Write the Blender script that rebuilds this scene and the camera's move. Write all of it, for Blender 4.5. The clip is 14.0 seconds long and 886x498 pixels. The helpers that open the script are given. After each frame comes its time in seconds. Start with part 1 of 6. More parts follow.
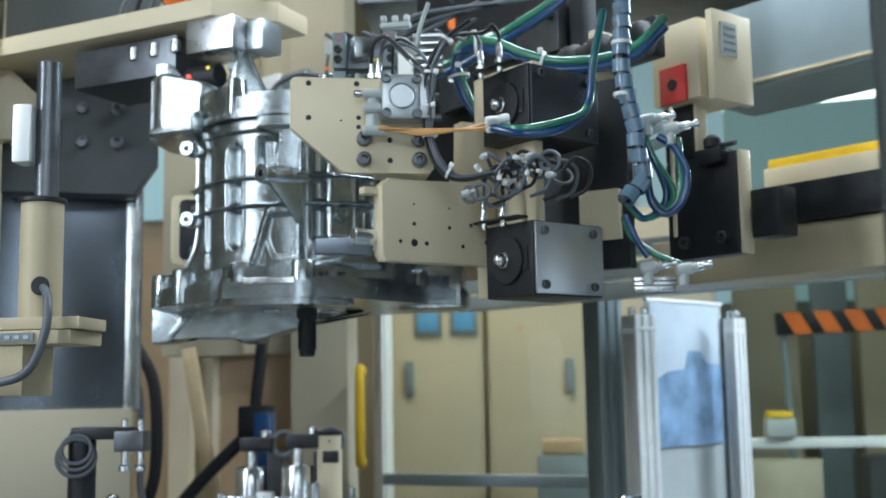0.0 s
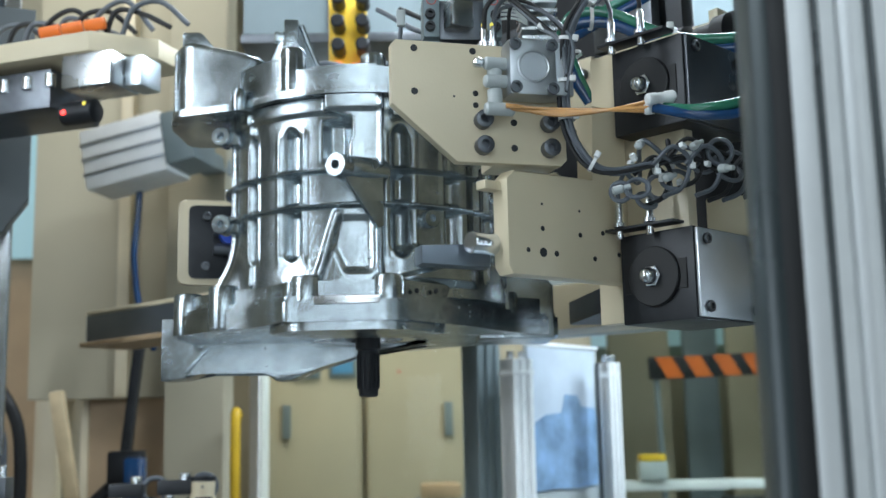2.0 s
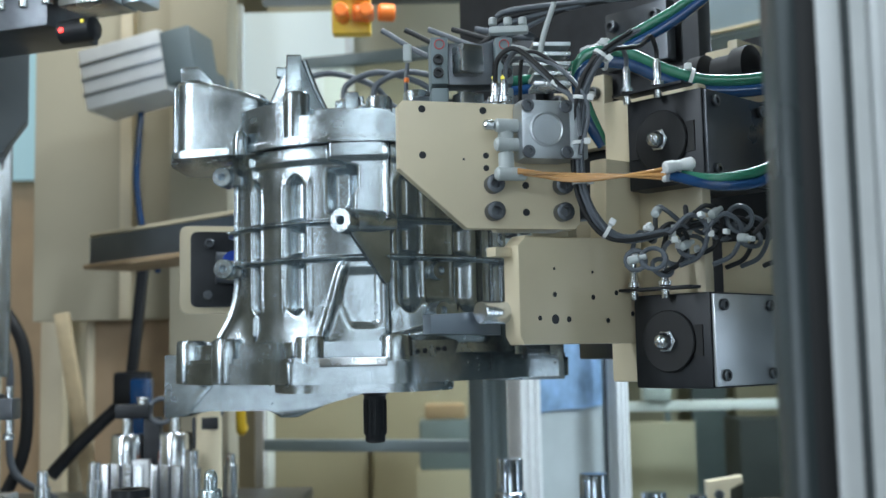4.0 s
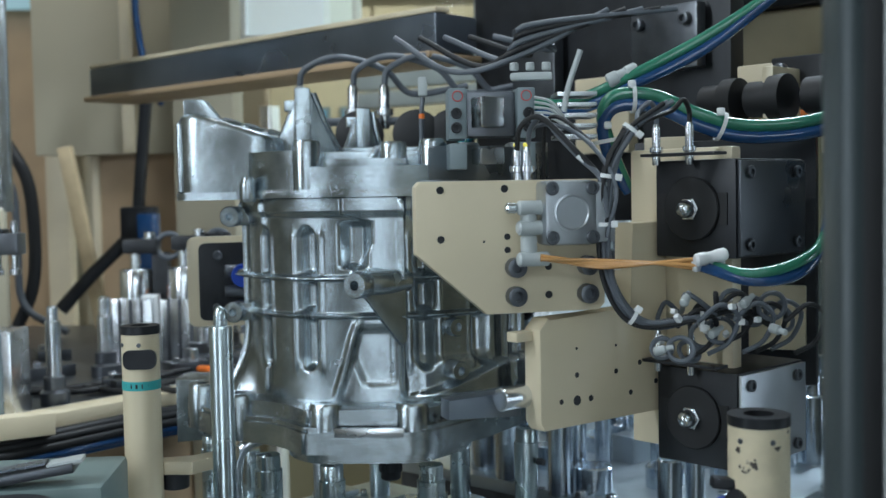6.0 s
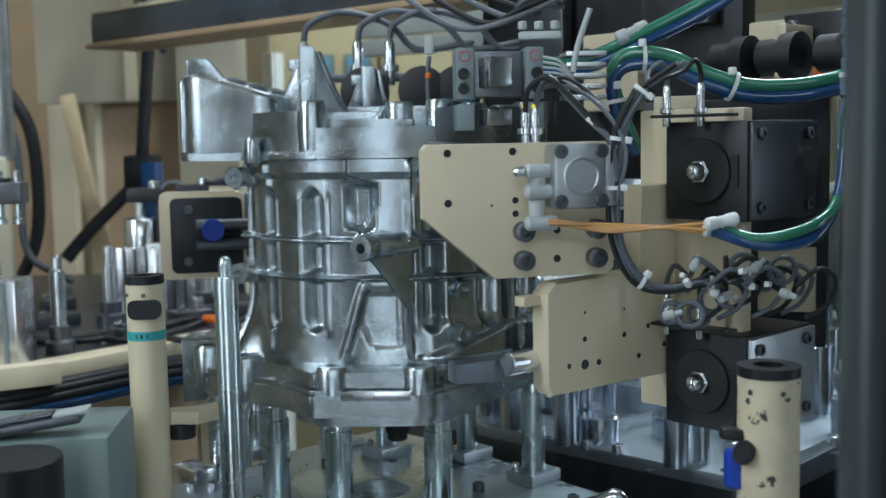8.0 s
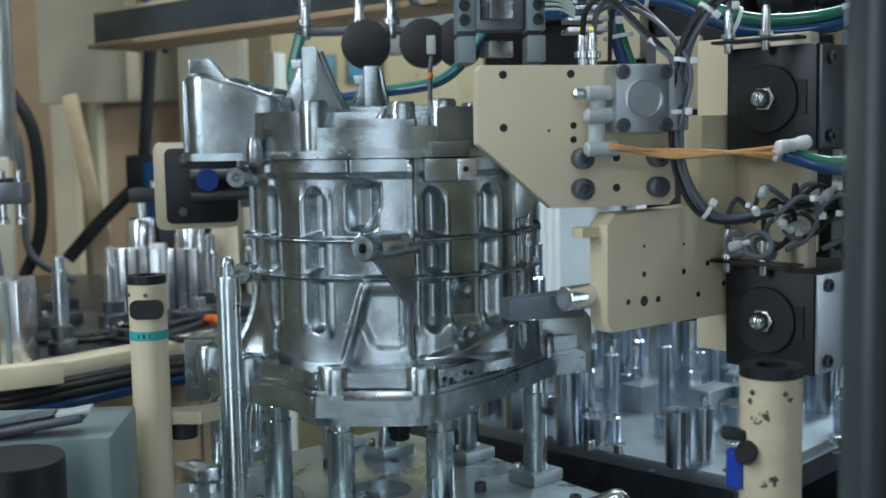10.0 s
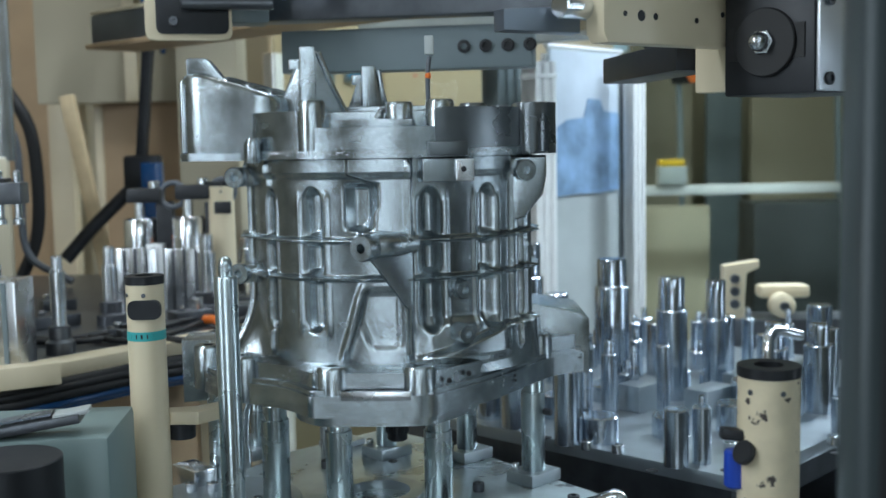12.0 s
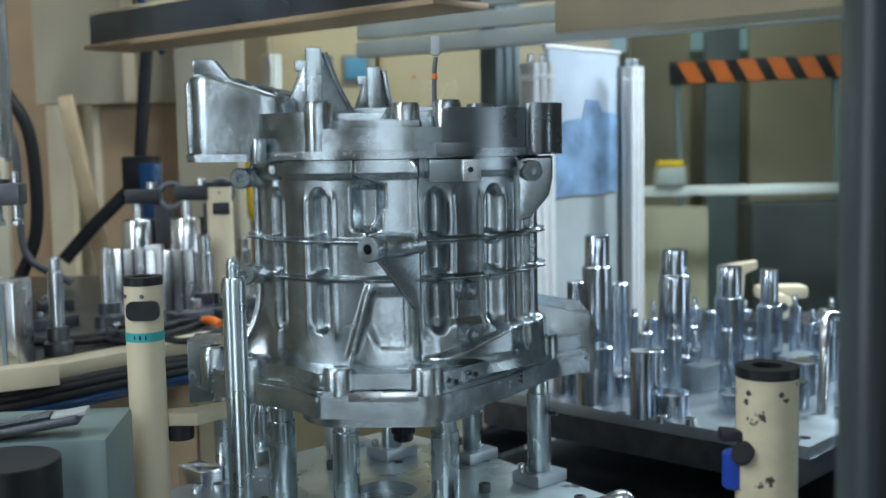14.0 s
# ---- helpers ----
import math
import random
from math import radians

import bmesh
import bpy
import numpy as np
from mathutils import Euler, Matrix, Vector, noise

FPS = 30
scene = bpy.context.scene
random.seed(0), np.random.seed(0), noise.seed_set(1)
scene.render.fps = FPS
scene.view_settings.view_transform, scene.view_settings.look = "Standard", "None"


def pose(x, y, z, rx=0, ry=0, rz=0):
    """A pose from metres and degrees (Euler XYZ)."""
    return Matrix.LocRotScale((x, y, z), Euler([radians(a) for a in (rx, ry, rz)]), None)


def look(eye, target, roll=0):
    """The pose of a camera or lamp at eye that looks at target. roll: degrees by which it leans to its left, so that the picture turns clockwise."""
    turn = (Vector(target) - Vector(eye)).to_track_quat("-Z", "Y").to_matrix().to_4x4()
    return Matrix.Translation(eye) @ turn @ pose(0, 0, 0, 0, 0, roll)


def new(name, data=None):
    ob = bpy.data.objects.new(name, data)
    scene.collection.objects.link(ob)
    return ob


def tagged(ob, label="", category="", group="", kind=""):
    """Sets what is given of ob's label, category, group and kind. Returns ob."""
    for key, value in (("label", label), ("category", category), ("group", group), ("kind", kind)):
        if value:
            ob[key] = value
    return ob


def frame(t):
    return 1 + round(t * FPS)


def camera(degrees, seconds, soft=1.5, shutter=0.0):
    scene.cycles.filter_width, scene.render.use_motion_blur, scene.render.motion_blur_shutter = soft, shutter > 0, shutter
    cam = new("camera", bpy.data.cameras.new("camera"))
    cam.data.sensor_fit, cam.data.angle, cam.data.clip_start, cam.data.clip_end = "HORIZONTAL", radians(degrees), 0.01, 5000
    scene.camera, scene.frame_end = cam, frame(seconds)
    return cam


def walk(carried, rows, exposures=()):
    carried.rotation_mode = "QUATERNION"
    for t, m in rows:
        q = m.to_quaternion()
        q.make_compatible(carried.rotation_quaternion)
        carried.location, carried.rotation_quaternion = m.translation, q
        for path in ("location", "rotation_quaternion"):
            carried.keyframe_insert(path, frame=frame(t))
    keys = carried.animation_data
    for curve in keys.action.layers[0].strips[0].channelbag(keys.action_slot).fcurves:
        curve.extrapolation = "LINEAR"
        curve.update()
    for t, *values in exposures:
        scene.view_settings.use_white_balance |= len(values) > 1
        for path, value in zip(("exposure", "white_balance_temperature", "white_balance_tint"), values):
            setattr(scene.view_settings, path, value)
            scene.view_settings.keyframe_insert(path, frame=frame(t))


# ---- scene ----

# World: x to the right and y ahead of the camera's resting view, z up from the floor.
# The machine's own axes stand at 43 degrees to it.
cam = camera(43.0, 14.0)
cam.data.dof.use_dof = True
cam.data.dof.focus_distance = 1.12
cam.data.dof.aperture_fstop = 6.5
EYE = 1.348
EYES = [
    (0.0, 0.0116, -0.068, 5.53, 7.25, 1.03),
    (0.5, 0.0116, -0.068, 3.10, 7.98, 1.12),
    (1.0, 0.0116, -0.068, 0.96, 8.66, 1.22),
    (1.5, 0.0116, -0.068, -0.26, 9.26, 1.16),
    (2.0, 0.0116, -0.068, -0.60, 9.32, 1.18),
    (2.5, 0.0116, -0.068, -0.58, 9.23, 1.18),
    (3.0, 0.0116, -0.067, -0.56, 9.01, 1.17),
    (3.2, 0.0113, -0.065, -0.55, 8.57, 1.17),
    (4.3, 0.0085, -0.046, -0.35, 4.0, 1.15),
    (5.5, 0.0040, -0.021, -0.12, -0.97, 1.13),
    (6.0, 0.0023, -0.012, -0.12, -2.99, 1.08),
    (6.5, 0.0008, -0.0035, -0.07, -5.05, 1.11),
    (6.8, 0.0, 0.0, -0.04, -5.55, 1.1),
    (7.5, 0.0, 0.0, -0.02, -5.6, 1.1),
    (8.0, 0.0, 0.0, 0.10, -5.6, 1.1),
    (10.5, 0.0, 0.0, 0.21, -5.6, 1.1),
    (11.5, 0.0, 0.0, 0.16, -5.6, 1.12),
    (12.5, 0.0, 0.0, 0.05, -5.58, 1.11),
    (14.0, 0.0, 0.0, 0.02, -5.55, 1.12),
]
walk(cam, [(t, pose(x, y, EYE, 90 + pitch, roll, yaw)) for t, x, y, yaw, pitch, roll in EYES],
     exposures=[(0.0, -0.09, 6130, 8), (3.0, -0.03, 6110, 8), (6.5, -0.19, 6090, 8), (10.0, -0.22, 6070, 8), (12.5, -0.1, 6120, 8), (14.0, -0.15, 6120, 8)])

# ---- light ----
world = bpy.data.worlds.new("hall_light")
scene.world = world
world.use_nodes = True
world.node_tree.nodes["Background"].inputs[0].default_value = (0.42, 0.6, 0.75, 1)
world.node_tree.nodes["Background"].inputs[1].default_value = 0.2


def area(name, eye, target, sx, sy, watts, colour):
    data = bpy.data.lights.new(name, "AREA")
    data.shape, data.size, data.size_y, data.energy, data.color = "RECTANGLE", sx, sy, watts, colour
    ob = new(name, data)
    ob.matrix_world = look(eye, target)
    return ob


area("overhead_strip_light", (-1.6, 0.2, 2.5), (-0.2, 1.4, 1.3), 0.14, 1.8, 29, (0.9, 0.96, 1.0))
area("overhead_strip_light", (1.3, 2.4, 2.5), (0.35, 1.7, 0.9), 0.18, 1.8, 66, (0.8, 0.92, 1.0))
area("overhead_strip_light", (-0.3, 3.3, 2.9), (-0.2, 3.5, 0.0), 1.8, 0.14, 29, (1.0, 0.95, 0.84))
# Extra unseen strip, added to brighten the cream partition on the left.
area("overhead_strip_light", (-0.6, 2.1, 2.85), (-0.75, 2.8, 1.5), 1.2, 0.14, 8, (1.0, 0.95, 0.84))
area("overhead_strip_light", (0.3, -1.1, 2.4), (0.1, 1.2, 1.2), 2.0, 0.3, 14, (0.86, 0.95, 1.0))
# Extra unseen strip, added to brighten the guard posts and door.
area("overhead_strip_light", (0.5, 1.65, 2.7), (0.3, 2.6, 1.2), 1.2, 0.14, 30, (0.9, 0.96, 1.0))
# Unseen upright lamps, added for streaks on the metal; the walls hold no windows.
area("upright_strip_light", (-2.3, -0.6, 1.35), (0.0, 1.3, 1.2), 0.22, 1.7, 8, (0.82, 0.92, 1.0))
area("upright_strip_light", (-0.35, -2.9, 1.3), (0.0, 1.3, 1.2), 0.75, 1.7, 19, (0.84, 0.93, 1.0))
area("upright_strip_light", (3.0, 0.6, 1.4), (0.2, 1.5, 1.1), 0.25, 1.7, 9, (0.8, 0.91, 1.0))

# ---- materials ----


def material(name, colour, rough=0.5, metal=0.0, vary=0.12, scale=30.0, bump=0.0, bump_scale=200.0, coat=0.0, dark=None, dark_at=0.62, wavy=0.0, spread=0.1):
    m = bpy.data.materials.new(name)
    m.use_nodes = True
    n, l = m.node_tree.nodes, m.node_tree.links
    b = n["Principled BSDF"]
    b.inputs["Roughness"].default_value, b.inputs["Metallic"].default_value = rough, metal
    b.inputs["Coat Weight"].default_value = coat
    co = n.new("ShaderNodeTexCoord")
    info = n.new("ShaderNodeObjectInfo")
    add = n.new("ShaderNodeVectorMath")
    add.operation = "ADD"
    l.new(co.outputs["Object"], add.inputs[0])
    l.new(info.outputs["Random"], add.inputs[1])
    n1 = n.new("ShaderNodeTexNoise")
    n1.inputs["Scale"].default_value, n1.inputs["Detail"].default_value = scale, 6
    l.new(add.outputs[0], n1.inputs["Vector"])
    mix = n.new("ShaderNodeValToRGB")
    lo, hi = 1 - vary, 1 + vary
    mix.color_ramp.elements[0].position, mix.color_ramp.elements[1].position = 0.3, 0.7
    mix.color_ramp.elements[0].color = tuple(min(1, c * lo) for c in colour) + (1,)
    mix.color_ramp.elements[1].color = tuple(min(1, c * hi) for c in colour) + (1,)
    l.new(n1.outputs["Fac"], mix.inputs[0])
    out = mix.outputs[0]
    if dark:
        n3 = n.new("ShaderNodeTexNoise")
        n3.inputs["Scale"].default_value, n3.inputs["Detail"].default_value = scale * 1.7, 3
        l.new(add.outputs[0], n3.inputs["Vector"])
        r = n.new("ShaderNodeValToRGB")
        r.color_ramp.elements[0].position, r.color_ramp.elements[1].position = dark_at, dark_at + 0.04
        l.new(n3.outputs["Fac"], r.inputs[0])
        mx = n.new("ShaderNodeMix")
        mx.data_type = "RGBA"
        l.new(r.outputs[0], mx.inputs[0])
        l.new(out, mx.inputs[6])
        mx.inputs[7].default_value = (*dark, 1)
        out = mx.outputs[2]
    l.new(out, b.inputs["Base Color"])
    n2 = n.new("ShaderNodeTexNoise")
    n2.inputs["Scale"].default_value, n2.inputs["Detail"].default_value = bump_scale, 4
    l.new(add.outputs[0], n2.inputs["Vector"])
    rr = n.new("ShaderNodeMapRange")
    rr.inputs[3].default_value, rr.inputs[4].default_value = max(0.03, rough - spread), min(1, rough + spread)
    l.new(n1.outputs["Fac"], rr.inputs[0])
    l.new(rr.outputs[0], b.inputs["Roughness"])
    if bump:
        bp = n.new("ShaderNodeBump")
        bp.inputs["Strength"].default_value, bp.inputs["Distance"].default_value = bump, 0.001
        l.new(n2.outputs["Fac"], bp.inputs["Height"])
        l.new(bp.outputs[0], b.inputs["Normal"])
    if wavy:
        n4 = n.new("ShaderNodeTexNoise")
        n4.inputs["Scale"].default_value, n4.inputs["Detail"].default_value = 75, 3
        l.new(add.outputs[0], n4.inputs["Vector"])
        b4 = n.new("ShaderNodeBump")
        b4.inputs["Strength"].default_value, b4.inputs["Distance"].default_value = wavy, 0.002
        l.new(n4.outputs["Fac"], b4.inputs["Height"])
        l.new(bp.outputs[0], b4.inputs["Normal"])
        l.new(b4.outputs[0], b.inputs["Normal"])
    return m


def glow(name, colour, strength):
    m = bpy.data.materials.new(name)
    m.use_nodes = True
    b = m.node_tree.nodes["Principled BSDF"]
    b.inputs["Base Color"].default_value = (*colour, 1)
    b.inputs["Emission Color"].default_value, b.inputs["Emission Strength"].default_value = (*colour, 1), strength
    return m


CAST = material("cast_aluminium", (0.405, 0.455, 0.48), 0.24, 0.97, 0.22, 42, 0.22, 900, wavy=0.12, spread=0.1)
# Darker tone for the right side of the cover.
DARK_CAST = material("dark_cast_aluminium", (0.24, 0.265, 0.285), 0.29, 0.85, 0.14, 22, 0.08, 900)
MACHINED = material("machined_aluminium", (0.68, 0.7, 0.72), 0.26, 1.0, 0.06, 18, 0.1, 600)
STEEL = material("bright_steel", (0.74, 0.77, 0.8), 0.22, 1.0, 0.07, 22, 0.06, 300)
DARK_STEEL = material("oiled_dark_steel", (0.13, 0.14, 0.155), 0.34, 0.8, 0.25, 24, 0.12, 300)
POST_STEEL = material("blued_ground_steel", (0.56, 0.63, 0.71), 0.2, 1.0, 0.14, 26, 0.06, 300)
PIN_STEEL = material("oiled_pin_steel", (0.54, 0.62, 0.645), 0.28, 1.0, 0.14, 26, 0.06, 300)
DARK_SATIN = material("dark_satin_plate", (0.06, 0.066, 0.075), 0.3, 0.6, 0.2, 14, 0.1, 300)
SATIN = material("satin_nickel_plate", (0.5, 0.53, 0.56), 0.36, 0.9, 0.1, 14, 0.1, 300)
OLIVE = material("olive_cream_paint", (0.5, 0.43, 0.29), 0.42, 0.0, 0.07, 14, 0.12, 400)
BLUE_STEEL = material("polished_blue_steel", (0.2, 0.23, 0.27), 0.3, 0.8, 0.2, 6, 0.1, 60)
FIX_PLATE = material("oiled_fixture_plate", (0.62, 0.7, 0.72), 0.3, 0.7, 0.2, 18, 0.15, 200, dark=(0.12, 0.14, 0.15), dark_at=0.66)
PLATE = material("ground_steel_plate", (0.54, 0.6, 0.64), 0.33, 0.85, 0.14, 14, 0.15, 160)
CREAM = material("cream_machine_paint", (0.7, 0.61, 0.43), 0.38, 0.0, 0.05, 9, 0.12, 500)
CREAM_WORN = material("chipped_cream_paint", (0.72, 0.63, 0.44), 0.45, 0.0, 0.08, 52, 0.12, 400, dark=(0.06, 0.05, 0.045), dark_at=0.625)
WALL = material("cream_panel_wall", (0.46, 0.42, 0.31), 0.6, 0.0, 0.07, 3, 0.05, 90)
TAN = material("tan_board", (0.46, 0.33, 0.2), 0.6, 0.0, 0.14, 6, 0.1, 60)
WOOD = material("pale_wood", (0.66, 0.53, 0.33), 0.6, 0.0, 0.14, 20, 0.1, 80)
BLACK = material("black_anodised", (0.022, 0.024, 0.028), 0.42, 0.3, 0.25, 30, 0.12, 300)
RUBBER = material("black_rubber", (0.012, 0.0125, 0.014), 0.55, 0.0, 0.2, 40)
GREY_HOSE = material("grey_cable", (0.11, 0.125, 0.145), 0.4, 0.0, 0.15, 40)
BLUE_HOSE = material("blue_air_hose", (0.014, 0.06, 0.17), 0.16, 0.0, 0.2, 30, coat=0.6)
GREEN_HOSE = material("green_air_hose", (0.04, 0.2, 0.125), 0.16, 0.0, 0.2, 30, coat=0.6)
AMBER_HOSE = material("amber_air_hose", (0.62, 0.33, 0.12), 0.18, 0.0, 0.2, 30, coat=0.6)
CLEAR_WRAP = material("clear_spiral_wrap", (0.16, 0.25, 0.35), 0.15, 0.0, 0.1, 30, coat=0.5)
FITTING = material("pale_grey_plastic", (0.46, 0.5, 0.5), 0.35, 0.0, 0.06, 40)
WHITE = material("white_nylon", (0.8, 0.82, 0.82), 0.4, 0.0, 0.04, 40)
GREY_PAINT = material("blue_grey_paint", (0.2, 0.25, 0.27), 0.45, 0.1, 0.1, 8, 0.1, 120)
GREEN_PAINT = material("grey_green_paint", (0.2, 0.27, 0.265), 0.45, 0.0, 0.08, 12, 0.1, 200)
YELLOW = material("yellow_paint", (0.8, 0.52, 0.03), 0.4, 0.0, 0.07, 20)
ORANGE = material("orange_plastic", (0.85, 0.2, 0.03), 0.35, 0.0, 0.07, 30)
RED = material("red_paint", (0.6, 0.05, 0.045), 0.4, 0.0, 0.08, 40)
BLUE = material("blue_plastic", (0.015, 0.06, 0.42), 0.35, 0.0, 0.1, 30)
TEAL = material("teal_tape", (0.05, 0.38, 0.38), 0.5, 0.0, 0.06, 40)
PROFILE = material("aluminium_profile", (0.84, 0.86, 0.87), 0.4, 0.15, 0.04, 20)
FLOOR = material("grey_floor_paint", (0.2, 0.22, 0.22), 0.5, 0.0, 0.15, 2, 0.1, 40)
SCREEN = glow("lit_blue_screen", (0.08, 0.24, 0.42), 0.35)
LAMP = glow("lit_tube", (0.95, 0.98, 1.0), 5.0)
LED_RED = glow("red_indicator", (1.0, 0.05, 0.04), 4.0)
LED_YELLOW = glow("yellow_indicator", (0.9, 0.75, 0.1), 0.7)


def glass(name, colour, rough):
    m = bpy.data.materials.new(name)
    m.use_nodes = True
    b = m.node_tree.nodes["Principled BSDF"]
    b.inputs["Base Color"].default_value = (*colour, 1)
    b.inputs["Transmission Weight"].default_value, b.inputs["Roughness"].default_value, b.inputs["IOR"].default_value = 1.0, rough, 1.1
    return m


BLUE_FILM = material("blue_film", (0.24, 0.37, 0.55), 0.35, 0.0, 0.4, 16)
PALE_FILM = material("pale_film", (0.55, 0.62, 0.7), 0.35, 0.0, 0.12, 9)
EDGE_GREY = material("teal_grey_door_edge", (0.055, 0.07, 0.075), 0.3, 0.1, 0.08, 8)
BEAM_GREY = material("grey_green_beam", (0.36, 0.4, 0.39), 0.45, 0.2, 0.1, 12, 0.1, 120)
COLUMN_STEEL = material("dark_polished_column", (0.16, 0.185, 0.22), 0.24, 0.85, 0.25, 7, 0.1, 60)
# Charcoal for the dark machine base and the head plate's painted shade.
SHADE_PAINT = material("charcoal_shade_tone", (0.07, 0.08, 0.085), 0.45, 0.1, 0.15, 8, 0.1, 120)
TINT = glass("smoky_guard_pane", (0.6, 0.64, 0.58), 0.0)
OLIVE_TINT = glass("olive_guard_pane", (0.87, 0.88, 0.79), 0.0)
SKYLIT = glow("pale_blue_glazing", (0.3, 0.46, 0.5), 0.55)
LIT_WINDOW = glow("bright_window", (0.58, 0.65, 0.65), 0.55)
FROST = material("cloudy_guard_panel", (0.46, 0.5, 0.5), 0.35, 0.0, 0.14, 6)

# ---- mesh helpers ----


def finish(bm, smooth=40):
    bmesh.ops.recalc_face_normals(bm, faces=bm.faces)
    lim = radians(smooth)
    for f in bm.faces:
        f.smooth = True
    for e in bm.edges:
        e.smooth = len(e.link_faces) == 2 and e.calc_face_angle(0) < lim
    return bm


def part(name, bm, mat, parent=None, label="", at=None, smooth=40):
    me = bpy.data.meshes.new(name)
    finish(bm, smooth).to_mesh(me)
    bm.free()
    me.materials.append(mat)
    ob = new(name, me)
    ob.parent = parent
    if at is not None:
        ob.matrix_basis = at
    if label:
        tagged(ob, label)
    return ob


def thing(name, label, category, at=None, group="", kind=""):
    ob = new(name)
    ob.empty_display_size = 0.05
    if at is not None:
        ob.matrix_basis = at
    return tagged(ob, label, category, group, kind)


def shift(bm, verts, m):
    bmesh.ops.transform(bm, matrix=m, verts=verts)


def box(sx, sy, sz, m=None, bevel=0.002, bm=None):
    bm = bm or bmesh.new()
    vs = bmesh.ops.create_cube(bm, size=1)["verts"]
    bmesh.ops.scale(bm, vec=(sx, sy, sz), verts=vs)
    if bevel:
        es = list({e for v in vs for e in v.link_edges})
        vs = list({v for f in bmesh.ops.bevel(bm, geom=es, offset=min(bevel, 0.45 * min(sx, sy, sz)), segments=2, affect="EDGES", profile=0.6)["faces"] for v in f.verts} | {v for v in vs if v.is_valid})
    if m is not None:
        shift(bm, vs, m)
    return bm


def lathe(profile, m=None, n=28, bm=None):
    """Turned body from (radius, height) pairs, closed at both ends."""
    bm = bm or bmesh.new()
    rings, made = [], []
    for r, z in profile:
        ring = [bm.verts.new((r * math.cos(2 * math.pi * i / n), r * math.sin(2 * math.pi * i / n), z)) for i in range(n)]
        rings.append(ring)
        made += ring
    for a, b in zip(rings, rings[1:]):
        for i in range(n):
            bm.faces.new((a[i], a[(i + 1) % n], b[(i + 1) % n], b[i]))
    bm.faces.new(rings[0][::-1])
    bm.faces.new(rings[-1])
    if m is not None:
        shift(bm, made, m)
    return bm


def rod(r, h, m=None, c=0.001, n=24, bm=None):
    c = min(c, r * 0.4, h * 0.4)
    return lathe([(r - c, 0), (r, c), (r, h - c), (r - c, h)], m, n, bm)


def slab(points, z0, z1, m=None, bevel=0.0015, bm=None, holes=()):
    """Plate of an outline in x, y, from z0 to z1."""
    bm = bm or bmesh.new()
    lo = [bm.verts.new((x, y, z0)) for x, y in points]
    hi = [bm.verts.new((x, y, z1)) for x, y in points]
    n = len(points)
    f1, f2 = bm.faces.new(lo[::-1]), bm.faces.new(hi)
    for i in range(n):
        bm.faces.new((lo[i], lo[(i + 1) % n], hi[(i + 1) % n], hi[i]))
    vs = set(lo + hi)
    if bevel:
        es = list(f1.edges) + list(f2.edges)
        new_f = bmesh.ops.bevel(bm, geom=es, offset=bevel, segments=2, affect="EDGES", profile=0.6)["faces"]
        vs = {v for v in vs if v.is_valid} | {v for f in new_f for v in f.verts}
    if m is not None:
        shift(bm, list(vs), m)
    return bm


def hose(points, r, n=10, step=8, bm=None):
    """Round hose along a smooth curve through the points."""
    bm = bm or bmesh.new()
    p = [Vector(q) for q in points]
    p = [2 * p[0] - p[1]] + p + [2 * p[-1] - p[-2]]
    line = []
    for i in range(1, len(p) - 2):
        a, b, c, d = p[i - 1:i + 3]
        for s in range(step):
            t = s / step
            line.append(0.5 * ((2 * b) + (c - a) * t + (2 * a - 5 * b + 4 * c - d) * t * t + (3 * b - a - 3 * c + d) * t ** 3))
    line.append(p[-2])
    side = None
    last = None
    for i, q in enumerate(line):
        way = (line[min(i + 1, len(line) - 1)] - line[max(i - 1, 0)]).normalized()
        if side is None:
            side = way.orthogonal().normalized()
        side = (side - way * side.dot(way)).normalized()
        up = way.cross(side)
        ring = [bm.verts.new(q + r * (math.cos(2 * math.pi * k / n) * side + math.sin(2 * math.pi * k / n) * up)) for k in range(n)]
        if last:
            for k in range(n):
                bm.faces.new((last[k], last[(k + 1) % n], ring[(k + 1) % n], ring[k]))
        else:
            bm.faces.new(ring[::-1])
        last = ring
    bm.faces.new(last)
    return bm


def ring_mesh(r, tube, m=None, n=28, k=10, bm=None):
    bm = bm or bmesh.new()
    vs = []
    for i in range(n):
        a = 2 * math.pi * i / n
        vs.append([bm.verts.new(((r + tube * math.cos(2 * math.pi * j / k)) * math.cos(a), (r + tube * math.cos(2 * math.pi * j / k)) * math.sin(a), tube * math.sin(2 * math.pi * j / k))) for j in range(k)])
    for i in range(n):
        for j in range(k):
            bm.faces.new((vs[i][j], vs[(i + 1) % n][j], vs[(i + 1) % n][(j + 1) % k], vs[i][(j + 1) % k]))
    if m is not None:
        shift(bm, [v for r_ in vs for v in r_], m)
    return bm


def tube_mesh(r, ri, h, m=None, n=28, bm=None):
    """Open pipe."""
    bm = bm or bmesh.new()
    prof = [(ri, 0), (r, 0), (r, h), (ri, h)]
    rings = [[bm.verts.new((q * math.cos(2 * math.pi * i / n), q * math.sin(2 * math.pi * i / n), z)) for i in range(n)] for q, z in prof]
    for a, b in zip(rings, rings[1:] + rings[:1]):
        for i in range(n):
            bm.faces.new((a[i], a[(i + 1) % n], b[(i + 1) % n], b[i]))
    if m is not None:
        shift(bm, [v for q in rings for v in q], m)
    return bm


def cap_screw(r=0.004, h=0.006, m=None):
    """Socket head screw with its recess."""
    return lathe([(r * 0.94, 0), (r, 0.0005), (r, h - 0.0006), (r * 0.9, h), (r * 0.52, h), (r * 0.5, h - 0.6 * h)], m, 16)


